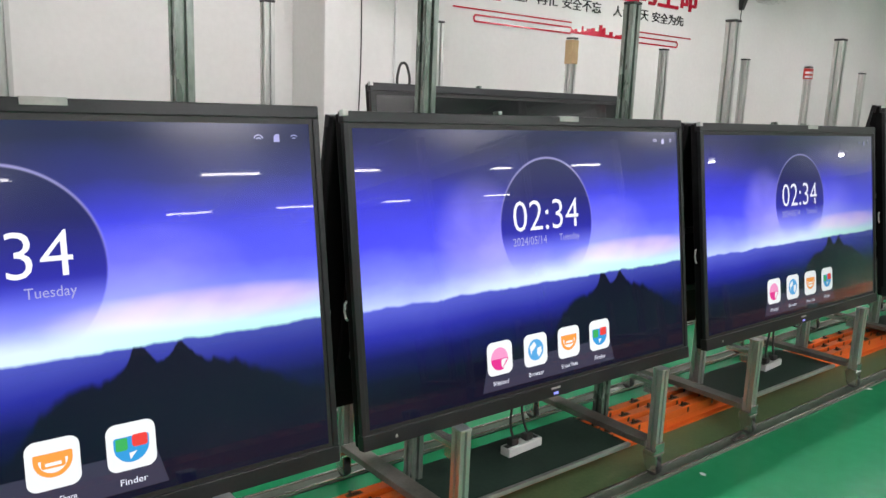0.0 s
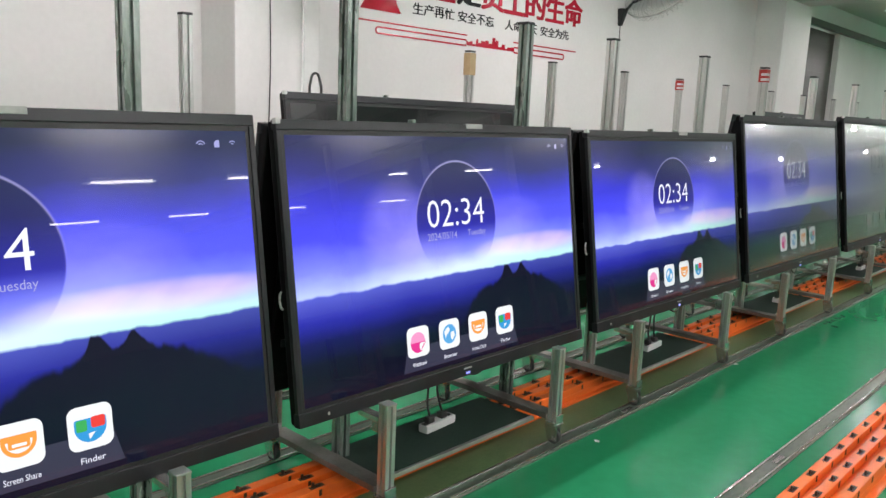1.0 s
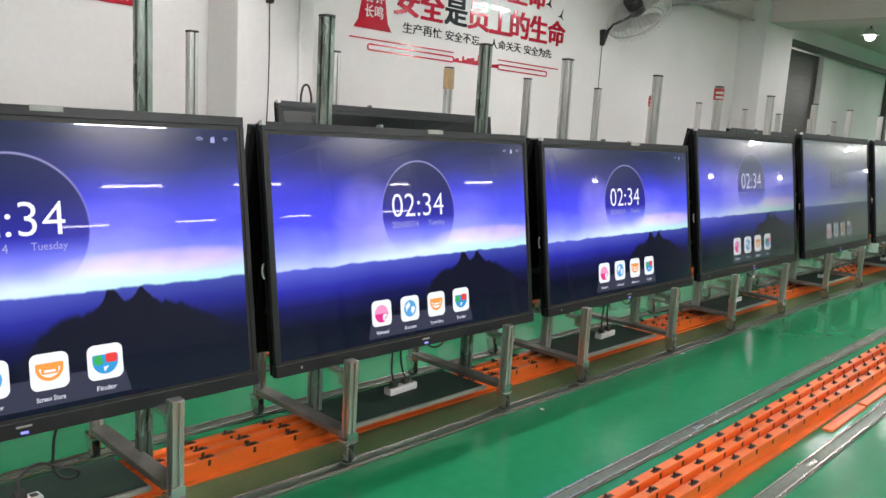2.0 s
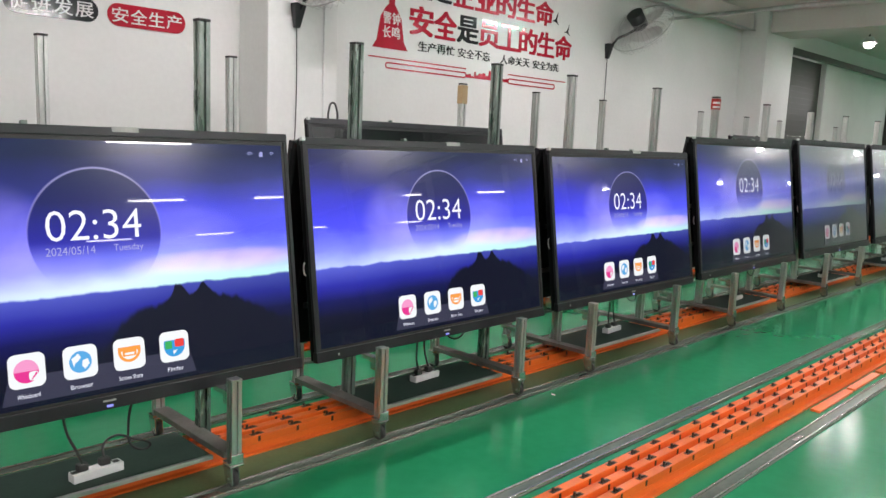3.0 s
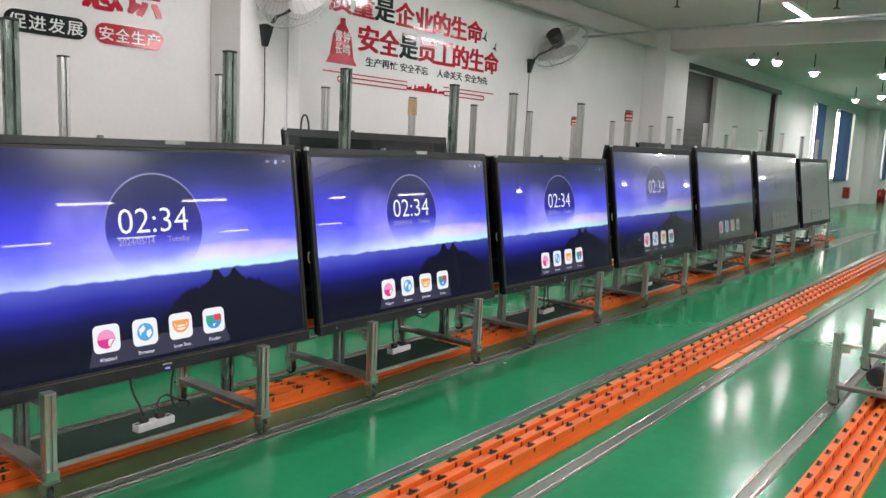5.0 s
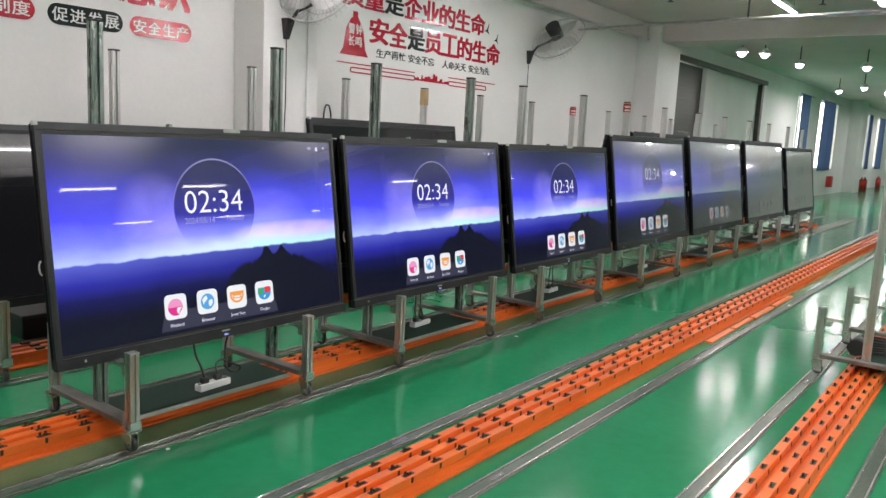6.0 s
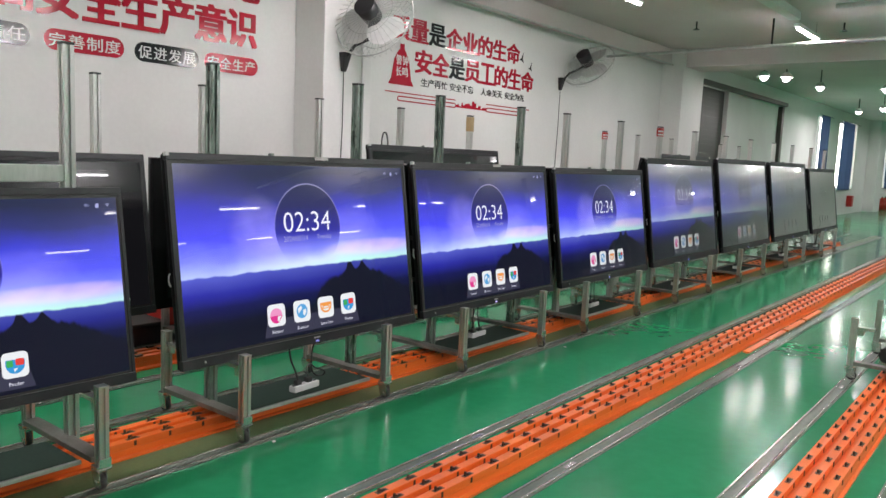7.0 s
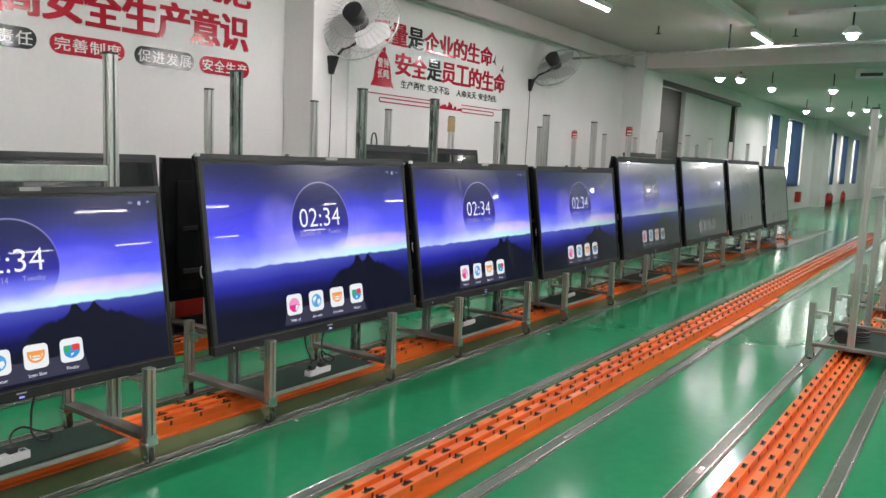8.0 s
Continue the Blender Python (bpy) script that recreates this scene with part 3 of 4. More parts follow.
def profile(bm, a, b, size=0.045, slot=0):
    """A slotted aluminium extrusion from a to b."""
    a, b = Vector(a), Vector(b)
    hs, g, d = size / 2, size * 0.13, size * 0.24
    ring = []
    for k in range(4):
        c, s_ = (1, 0, -1, 0)[k], (0, 1, 0, -1)[k]
        for px, py in ((hs, -hs), (hs, -g), (hs - d, -g), (hs - d, g), (hs, g)):
            ring.append((c * px - s_ * py, s_ * px + c * py))
    m = (b - a).to_track_quat("Z", "Y").to_matrix().to_4x4()
    lo = [bm.verts.new(Matrix.Translation(a) @ m @ Vector((x, y, 0))) for x, y in ring]
    hi = [bm.verts.new(Matrix.Translation(b) @ m @ Vector((x, y, 0))) for x, y in ring]
    n = len(ring)
    for i in range(n):
        f = bm.faces.new((lo[i], lo[(i + 1) % n], hi[(i + 1) % n], hi[i]))
        f.material_index = slot
    bm.faces.new(lo[::-1]).material_index = slot
    bm.faces.new(hi).material_index = slot
    return bm


def caster(parent, x, y):
    """A swivel caster: the wheel trails a little behind its bright fork and stands on the rail."""
    wx, wy = x - 0.016, y - 0.016
    bm = bmesh.new()
    rod(bm, (wx - 0.012, wy, 0.048), (wx + 0.012, wy, 0.048), 0.034, 16)
    wheel = part("caster", bm, M["rubber"], parent, "dark rubber caster wheel")
    bm = bmesh.new()
    for sx in (-1, 1):
        a, b = wx + sx * 0.0145, wx + sx * 0.0185
        lo, hi = [], []
        for px in (a, b):
            ring = ((wy - 0.027, 0.032), (wy + 0.022, 0.032), (y + 0.030, 0.098), (y - 0.038, 0.098))
            (lo if px == a else hi).extend(bm.verts.new((px, py, pz)) for py, pz in ring)
        bm.faces.new(lo)
        bm.faces.new(hi[::-1])
        for k in range(4):
            bm.faces.new((lo[k], hi[k], hi[(k + 1) % 4], lo[(k + 1) % 4]))
    bmesh.ops.recalc_face_normals(bm, faces=bm.faces)
    rod(bm, (wx - 0.023, wy, 0.048), (wx + 0.023, wy, 0.048), 0.007, 8)
    box(bm, x - 0.032, x + 0.028, y - 0.034, y + 0.030, 0.098, 0.106, bevel=0.002)
    part("fork", bm, M["steel"], wheel, "bright steel swivel fork")


def cart(xa, xb, yc, label, top=1.905, deck=True, group="transport carts", hy=0.35, mottled=False, tag=None, dx=-0.08):
    cx, hx = (xa + xb) / 2, (xb - xa) / 2
    root = empty("transport_cart", pose(cx, yc, 0), label, "cart", group)
    for sx in (-1, 1):
        ux = sx * hx
        x = ux + dx
        for sy in (-1, 1):
            y = sy * hy
            part("short_post", profile(bmesh.new(), (x, y, 0.107), (x, y, 0.456), 0.044), M["alu"], root)
            part("post_cap", boxes((x - 0.024, x + 0.024, y - 0.024, y + 0.024, 0.4565, 0.466), bevel=0.003), M["alu"], root, "grey end cap")
            part("foot_bracket", boxes((x - 0.027, x + 0.027, y - 0.030, y - 0.0225, 0.1065, 0.150), (x - 0.040, x - 0.0225, y - 0.030, y + 0.022, 0.1065, 0.120), bevel=0.002), M["steel"], root, "bright steel foot bracket")
            caster(root, x, y)
            part("panel_rest", boxes((x - 0.018, x + 0.018, min(y - sy * 0.0225, y - sy * 0.14), max(y - sy * 0.0225, y - sy * 0.14), 0.385, 0.408), (x - 0.012, x + 0.012, min(y - sy * 0.0225, y - sy * 0.07), max(y - sy * 0.0225, y - sy * 0.07), 0.345, 0.3845), bevel=0.003), M["steel"], root)
        part("upright", profile(bmesh.new(), (ux, 0.0, 0.112), (ux, 0.0, top), 0.05), M["green_mottle"] if mottled else M["alu"], root, "tall upright with green reflections painted on" if mottled else "")
        part("upright_cap", boxes((ux - 0.027, ux + 0.027, -0.027, 0.027, top + 0.0005, top + 0.012), bevel=0.003), M["black"], root, "black plastic end cap")
        part("base_beam", boxes((x - 0.036, x + 0.036, -hy + 0.0225, hy - 0.0225, 0.124, 0.150), bevel=0.004), M["plate"], root)
        if tag and tag[0] == sx:
            part("upright_tag", boxes((ux - 0.029, ux + 0.029, -0.029, 0.029, top - tag[1], top - 0.005)), M[tag[2]], root, tag[3])
            if tag[2] == "fire_red":
                for k in range(2):
                    part("tag_mark", boxes((ux - 0.0305, ux + 0.016, -0.0305, 0.012, top - 0.05 - 0.035 * k, top - 0.032 - 0.035 * k)), M["lettering"], root)
    part("crossbar", boxes((-hx + 0.0255, hx - 0.0255, -0.02, 0.02, 1.31, 1.385), bevel=0.004), M["alu"], root, "flat aluminium crossbar")
    if deck:
        part("deck_board", boxes((-hx + 0.051 + dx, hx - 0.051 + dx, -0.255, 0.06, 0.110, 0.122), bevel=0.002), M["deck"], root, "dark green deck board")
        part("deck_rim", boxes((-hx + 0.051 + dx, hx - 0.051 + dx, -0.272, -0.2555, 0.108, 0.126), bevel=0.002), M["alu"], root)
    return root


LINE_Y = (3.38, 2.072, 0.645, -0.632)
CART = "aluminium profile transport cart with casters carrying a display panel"
RED_TAG = (-1, 0.095, "fire_red", "red paper tag with pale marks")
cart(5.46, 6.50, LINE_Y[1], "aluminium profile transport cart with a red tag on one upright", tag=RED_TAG, dx=-0.10)
for xa, xb, dx in ((-2.08, -1.03, -0.04), (3.39, 4.48, -0.10), (7.62, 8.70, -0.10), (9.87, 10.95, -0.10), (12.2, 13.25, -0.10)):
    cart(xa, xb, LINE_Y[1], CART, dx=dx)
MOTTLED = "aluminium profile cart, green reflections painted on its uprights, carrying a display"
cart(-0.28, 0.77, LINE_Y[1], MOTTLED, mottled=True, dx=-0.045)
cart(1.59, 2.64, LINE_Y[1], MOTTLED, mottled=True, dx=-0.075)
for xa, xb in ((-1.28, -0.22), (0.56, 1.65), (4.67, 5.73), (9.04, 10.11), (11.3, 12.35)):
    cart(xa, xb, LINE_Y[0], "aluminium profile transport cart parked in the back row")
cart(2.65, 3.72, LINE_Y[0], "aluminium profile cart with a tan cardboard sleeve on one upright", tag=(1, 0.15, "card", "tan cardboard sleeve"))
cart(6.75, 7.79, LINE_Y[0], "aluminium profile transport cart with a red tag, in the back row", tag=RED_TAG)
for xa, xb in ((3.53, 4.59), (5.80, 6.86)):
    cart(xa, xb, LINE_Y[3], "empty aluminium profile transport cart on its rails", group="empty carts", hy=0.285, top=1.98, dx=-0.07)

# ---- power strips and cables ----


def cable(parent, pts, r=0.005):
    cu = bpy.data.curves.new("cable", "CURVE")
    cu.dimensions, cu.bevel_depth, cu.bevel_resolution = "3D", r, 2
    sp = cu.splines.new("BEZIER")
    sp.bezier_points.add(len(pts) - 1)
    for bp, p in zip(sp.bezier_points, pts):
        bp.co, bp.handle_left_type, bp.handle_right_type = p, "AUTO", "AUTO"
    ob = bpy.data.objects.new("cable", cu)
    scene.collection.objects.link(ob)
    me = bpy.data.meshes.new_from_object(ob.evaluated_get(bpy.context.evaluated_depsgraph_get()))
    bpy.data.objects.remove(ob)
    me.materials.clear()
    return part("cable", me, M["rubber"], parent, "thin black power cable")


def power_strip(x, y, z=0.122, loop=False):
    root = empty("power_strip", pose(x, y, z, 0, 0, 4), "white plastic power strip with black plugs on the cart deck", "power strip", "power strips")
    part("strip_body", boxes((-0.098, 0.098, -0.025, 0.025, 0, 0.036), bevel=0.005), M["white"], root)
    for dx in (-0.055, 0.03):
        part("plug", boxes((dx - 0.02, dx + 0.02, -0.016, 0.016, 0.0365, 0.066), bevel=0.006), M["rubber"], root, "black plug")
    for dx in (-0.085, 0.075):
        part("socket", boxes((dx - 0.012, dx + 0.012, -0.012, 0.012, 0.0362, 0.0376)), M["black"], root)
    if loop:
        cable(root, [(-0.055, 0, 0.066), (-0.075, 0.0, 0.12), (-0.105, 0.01, 0.20), (-0.12, 0.01, 0.35)])
        cable(root, [(0.03, 0, 0.066), (0.035, 0.02, 0.10), (0.10, 0.06, 0.115), (0.19, 0.10, 0.07), (0.27, 0.10, 0.012), (0.21, 0.12, 0.02), (0.20, 0.14, 0.12), (0.22, 0.13, 0.24), (0.23, 0.10, 0.35)])
        return
    cable(root, [(-0.055, 0, 0.066), (-0.085, -0.01, 0.13), (-0.095, -0.02, 0.21), (-0.10, -0.02, 0.34)])
    cable(root, [(0.03, 0, 0.066), (-0.005, -0.01, 0.12), (-0.03, -0.015, 0.20), (-0.02, -0.02, 0.34)])
    cable(root, [(0.10, -0.01, 0.35), (0.13, -0.03, 0.25), (0.22, -0.04, 0.205), (0.32, -0.02, 0.25), (0.36, 0.0, 0.35)])


for x, y in ((-1.62, 1.93), (0.245, 1.915), (2.09, 2.015), (3.96, 1.99), (6.0, 1.97), (8.2, 1.97), (10.5, 1.97), (12.8, 1.97)):
    power_strip(x, y, loop=x < 1)

# ---- floor conveyor: rails and orange tracks ----


def rail(x0, x1, y):
    root = empty("floor_rail", pose(0, y, 0), "double steel cart rail on a worn grey steel bed", "rail", "cart rails", "structure")
    part("rail_bed", boxes((x0, x1, -0.042, 0.042, 0.0005, 0.005)), M["rail_bed"], root)
    for dy in (-0.031, 0.031):
        part("rail_bar", boxes((x0, x1, dy - 0.0045, dy + 0.0045, 0.005, 0.014), bevel=0.0015), M["steel"], root)
    for k in range(9):
        x = x0 + 0.9 + k * 2.6
        part("rail_joint", boxes((x - 0.05, x + 0.05, -0.012, 0.012, 0.005, 0.009), bevel=0.001), M["steel"], root, "bright steel joint plate")


def track(x0, x1, yc, parts_from=None, parts_to=None, flange=0.155):
    """An orange chain track: a tray with three ribs that carry dark roller brackets."""
    root = empty("chain_track", pose(0, yc, 0), "orange powder-coated chain track with dark roller brackets", "conveyor track", "orange conveyor tracks", "structure")
    part("tray", boxes((x0, x1, -flange, flange, 0.0006, 0.012), (x0, x1, -0.105, 0.105, 0.012, 0.042)), M["orange"], root)
    for dy in (-0.082, 0.0, 0.082):
        part("rib", boxes((x0, x1, dy - 0.023, dy + 0.023, 0.042, 0.080), bevel=0.004), M["orange"], root)
    clip = boxes((-0.032, 0.032, -0.011, 0.011, 0.0795, 0.0812), (-0.022, -0.013, -0.004, 0.004, 0.08, 0.100), (-0.004, 0.016, -0.005, 0.005, 0.0812, 0.088), (-0.006, 0.006, -0.0255, -0.0225, 0.052, 0.076))
    me = bpy.data.meshes.new("roller_bracket")
    clip.to_mesh(me)
    clip.free()
    me.materials.append(M["clip"])
    rest = bmesh.new()
    step, x, k = 0.1985, x0 + 0.05, 0
    while x < x1 - 0.05:
        for j, dy in enumerate((-0.082, 0.0, 0.082)):
            jitter = 0.012 * math.sin(x * 37 + j * 5)
            at = Matrix.Translation((x + (0.02 if j == 1 else 0.0) + jitter, dy, 0))
            if parts_from is not None and parts_from < x < parts_to:
                ob = new("roller_bracket", me)
                ob.matrix_basis, ob.parent = at, root
            else:
                box(rest, at[0][3] - 0.025, at[0][3] + 0.025, dy - 0.013, dy + 0.013, 0.078, 0.092)
        x += step
    tagged(part("roller_brackets", rest, M["clip"], root), kind="stuff")
    return root


for yc in LINE_Y:
    gauge = 0.366 if yc > 1 else 0.282
    rail(-5.5, 18.5, yc - gauge)
    rail(-5.5, 18.5, yc + gauge)
# Thin sheet carrying the painted reflection beside the track.
tagged(part("floor_reflection_strip", boxes((-5.5, 18.5, LINE_Y[1] - 0.323, LINE_Y[1] - 0.1325, 0.0004, 0.003)), M["olive_reflection"]), "olive strip painting the track's reflection on the floor beside it", "floor", kind="structure")
track(-5.4, 15.0, LINE_Y[0])
track(-5.4, 15.0, LINE_Y[1], -2.0, 14.5, 0.132)
track(-5.4, 18.0, LINE_Y[2], -1.5, 17.5, 0.135)
track(-5.4, 18.0, LINE_Y[3], -1.0, 12.0, 0.120)

# ---- wall lettering ----


def flat_sign(name, m, label, category="wall lettering"):
    return empty(name, m, label, category)


def glyphs(root, text, x0, x1, z0, z1, colours, bold=0.03, depth=0.006):
    """One mesh for each character, spread evenly between x0 and x1."""
    n = len(text)
    step = (x1 - x0) / n
    for i, ch in enumerate(text):
        if ch == " ":
            continue
        part("character", lettering_mesh(ch, step * 0.92, (z1 - z0), depth, bold), colours[i] if isinstance(colours, (list, tuple)) else colours, root, at=Matrix.Translation((x0 + (i + 0.5) * step, -0.0015, (z0 + z1) / 2)))


R, K = M["red"], M["ink"]
sign = flat_sign("wall_slogan", pose(0, WALL_Y, 0), "red and black acrylic slogan lettering with a red bell")
glyphs(sign, "质量是企业的生命", 3.74, 6.36, 2.78, 3.03, [R, R, K, R, R, R, R, R], 0.04)
glyphs(sign, "安全是员工的生命", 4.16, 6.74, 2.44, 2.70, [R, R, K, R, R, R, R, R], 0.04)
glyphs(sign, "生产再忙", 4.28, 4.79, 2.292, 2.382, K, 0.012, 0.004)
glyphs(sign, "安全不忘", 4.83, 5.32, 2.292, 2.382, K, 0.012, 0.004)
glyphs(sign, "人命关天", 5.48, 5.98, 2.292, 2.382, K, 0.012, 0.004)
glyphs(sign, "安全为先", 6.03, 6.52, 2.292, 2.382, K, 0.012, 0.004)
bell = [(3.72, 2.27), (4.15, 2.27), (4.10, 2.34), (4.06, 2.55), (4.0, 2.64), (3.975, 2.67), (3.975, 2.725), (3.905, 2.725), (3.905, 2.67), (3.87, 2.64), (3.81, 2.55), (3.77, 2.34)]
part("bell", polygon(bmesh.new(), bell, -0.001, 0.006), R, sign, "red bell shape")
for ch, bx, bz in (("警", 3.885, 2.545), ("钟", 3.995, 2.545), ("长", 3.885, 2.42), ("鸣", 3.995, 2.42)):
    part("bell_character", lettering_mesh(ch, 0.095, 0.105, 0.002, 0.015), M["lettering"], sign, at=Matrix.Translation((bx, -0.0075, bz)))


def outline_bar(x0, x1, z0, z1, t=0.014):
    outer, inner = rounded(x1 - x0, z1 - z0, (z1 - z0) / 2.01, (x0 + x1) / 2, (z0 + z1) / 2, 6), rounded(x1 - x0 - 2 * t, z1 - z0 - 2 * t, (z1 - z0 - 2 * t) / 2.01, (x0 + x1) / 2, (z0 + z1) / 2, 6)
    bm = bmesh.new()
    n = len(outer)
    vo, vi = [[bm.verts.new((x, -0.005, z)) for x, z in ring] for ring in (outer, inner)]
    bo, bi = [[bm.verts.new((x, -0.001, z)) for x, z in ring] for ring in (outer, inner)]
    for i in range(n):
        j = (i + 1) % n
        bm.faces.new((vo[i], vo[j], vi[j], vi[i]))
        bm.faces.new((bo[i], bo[j], vo[j], vo[i]))
        bm.faces.new((vi[i], vi[j], bi[j], bi[i]))
    bmesh.ops.recalc_face_normals(bm, faces=bm.faces)
    return bm


for ua, ub in ((3.68, 4.96), (5.62, 6.66)):
    part("underline", boxes((ua, ub, -0.005, -0.001, 2.180, 2.192)), R, sign)
part("scroll_bar", outline_bar(3.88, 4.97, 2.09, 2.152), R, sign)
part("scroll_bar", outline_bar(5.62, 6.46, 2.085, 2.148), R, sign)
sk = [(4.97, 2.10)]
rnd = random.Random(3)
x = 4.97
while x < 5.61:
    w_, h_ = rnd.uniform(0.02, 0.05), 2.10 + rnd.uniform(0.03, 0.12) * (1 - abs(x - 5.27) / 0.5)
    sk += [(x, h_), (min(x + w_, 5.62), h_), (min(x + w_, 5.62), 2.12)]
    x += w_ + 0.008
sk += [(5.62, 2.10)]
part("skyline", polygon(bmesh.new(), sk, -0.001, 0.004), R, sign, "red city skyline shape")
for bx, bz, f in ((6.40, 2.87, 0.95), (6.63, 2.77, 0.8)):
    part("bird", polygon(bmesh.new(), [(bx - 0.07 * f, bz - 0.03 * f), (bx, bz), (bx + 0.05 * f, bz + 0.09 * f), (bx + 0.03 * f, bz - 0.01 * f), (bx + 0.07 * f, bz - 0.06 * f), (bx, bz - 0.03 * f)], -0.001, 0.004), K, sign, "black bird shape")

sign2 = flat_sign("wall_slogan", pose(0, WALL_Y, 0), "large red acrylic slogan lettering with red and black pills below")
glyphs(sign2, "操作规范", 0.60, 1.95, 2.80, 3.09, R, 0.04)
glyphs(sign2, "提高安全生产意识", -0.72, 1.92, 2.40, 2.71, R, 0.04)
for text, x0, x1, mat_ in (("落实责任", -0.70, -0.10, K), ("完善制度", 0.0, 0.62, R), ("促进发展", 0.71, 1.30, K), ("安全生产", 1.36, 1.93, R)):
    part("pill", polygon(bmesh.new(), rounded(x1 - x0, 0.155, 0.077, (x0 + x1) / 2, 2.228), -0.001, 0.005), mat_, sign2)
    for i, ch in enumerate(text):
        part("pill_character", lettering_mesh(ch, (x1 - x0) * 0.2, 0.10, 0.002, 0.012), M["lettering"], sign2, at=Matrix.Translation((x0 + (x1 - x0) * (0.155 + 0.23 * i), -0.0065, 2.228)))

# ---- ceiling lamps ----


def tube_lamp(x, y):
    root = empty("tube_lamp", pose(x, y, 3.40), "white linear ceiling lamp with bright tube on rods, some added unseen", "ceiling lamp", "tube lamps")
    part("lamp_body", boxes((-0.58, 0.58, -0.04, 0.04, 0.0, 0.05), bevel=0.006), M["white"], root)
    bm = bmesh.new()
    rod(bm, (-0.55, 0, -0.015), (0.55, 0, -0.015), 0.016, 10)
    part("tube", bm, M["tube"], root, "glowing white tube")
    for sx in (-0.45, 0.45):
        bm = bmesh.new()
        rod(bm, (sx, 0, 0.05), (sx, 0, CEIL - 3.40), 0.004, 6)
        part("hanger_rod", bm, M["steel"], root)


def bay_lamp(x, y):
    root = empty("bay_lamp", pose(x, y, 3.26), "round white high-bay pendant lamp, lit, some added unseen", "ceiling lamp", "bay lamps")
    bm = bmesh.new()
    rod(bm, (0, 0, 0.0), (0, 0, 0.10), 0.13, 20, 0.05)
    part("shade", bm, M["white"], root)
    bm = bmesh.new()
    bmesh.ops.create_uvsphere(bm, u_segments=16, v_segments=8, radius=0.075, matrix=pose(0, 0, -0.005))
    part("diffuser", bm, M["diffuser"], root, "glowing round bulb diffuser")
    bm = bmesh.new()
    rod(bm, (0, 0, 0.10), (0, 0, CEIL - 3.26), 0.012, 8)
    part("stem", bm, M["black"], root)


for lx, ly in TUBES_AND_FILL:
    tube_lamp(lx, ly)
for lx, ly in BAYS_AND_FILL:
    bay_lamp(lx, ly)

# ---- wall fans ----


def wall_fan(m, label, aim, hub):
    """An industrial wall fan: bracket, arm, motor, wire cage and three blades."""
    root = empty("wall_fan", m, label, "fan", "wall fans")
    bm = boxes((-0.05, 0.05, -0.08, -0.001, -0.10, 0.08), bevel=0.010)
    for v in bm.verts:
        if v.co.z < 0:
            v.co.x, v.co.y = v.co.x * 0.45, v.co.y * 0.5
    part("wall_bracket", bm, M["black"], root)
    bm = bmesh.new()
    for a, b in (((0, -0.06, 0.04), (0.02, -0.14, 0.14)), ((0.02, -0.14, 0.14), (0.08, -0.26, 0.20)), ((0.08, -0.26, 0.20), (hub[0], hub[1], hub[2] - 0.05))):
        rod(bm, a, b, 0.016, 8)
    part("arm", bm, M["black"], root)
    head = Matrix.Translation(hub) @ aim @ Matrix.Scale(1.2, 4)
    bm = bmesh.new()
    rod(bm, (0, 0.12, 0), (0, -0.05, 0), 0.085, 16, 0.075)
    part("motor", bm, M["black"], root, at=head)
    cage = bmesh.new()
    R0 = 0.33
    for i in range(40):
        a = 2 * math.pi * i / 40
        c, s_ = math.cos(a), math.sin(a)
        pts = [(0.06, 0.02), (0.20, 0.035), (0.31, 0.0), (R0, -0.07), (0.31, -0.14), (0.20, -0.17), (0.05, -0.175)]
        for (r1, y1), (r2, y2) in zip(pts, pts[1:]):
            rod(cage, (r1 * c, y1, r1 * s_), (r2 * c, y2, r2 * s_), 0.0019, 3, caps=False)
    for r, y in ((R0, -0.07), (0.2, 0.035), (0.2, -0.17), (0.05, -0.175)):
        for i in range(32):
            a, b = 2 * math.pi * i / 32, 2 * math.pi * (i + 1) / 32
            rod(cage, (r * math.cos(a), y, r * math.sin(a)), (r * math.cos(b), y, r * math.sin(b)), 0.007 if r == R0 else 0.003, 4, caps=False)
    part("cage", cage, M["tape"], root, "round grey wire cage", at=head)
    for k in range(3):
        bm = bmesh.new()
        grid = []
        for i in range(6):
            r = 0.05 + 0.045 * i
            wd = 0.05 + 0.10 * math.sin(math.pi * (i + 1) / 7)
            grid.append([bm.verts.new((r, -0.07 + 0.03 * (j - 1), wd * (j - 1))) for j in range(3)])
        for g0, g1 in zip(grid, grid[1:]):
            for j in range(2):
                bm.faces.new((g0[j], g1[j], g1[j + 1], g0[j + 1]))
        bmesh.ops.solidify(bm, geom=bm.faces[:], thickness=0.003)
        part("blade", bm, M["white"], root, at=head @ Matrix.Rotation(radians(120 * k + 20), 4, "Y"))
    cable(root, [(0.0, -0.02, -0.10), (0.01, -0.012, -0.6), (-0.01, -0.012, -1.3), (0.0, -0.012, -2.2)], 0.004)


wall_fan(pose(2.62, 4.13, 2.36), "grey industrial wall fan with a wire cage on the pillar", pose(0, 0, 0, 24, 0, 104), (0.02, -0.34, 0.42))
wall_fan(pose(7.47, WALL_Y, 2.64), "grey industrial wall fan with a wire cage on the wall", pose(0, 0, 0, 40, 0, 84), (0.16, -0.34, 0.33))

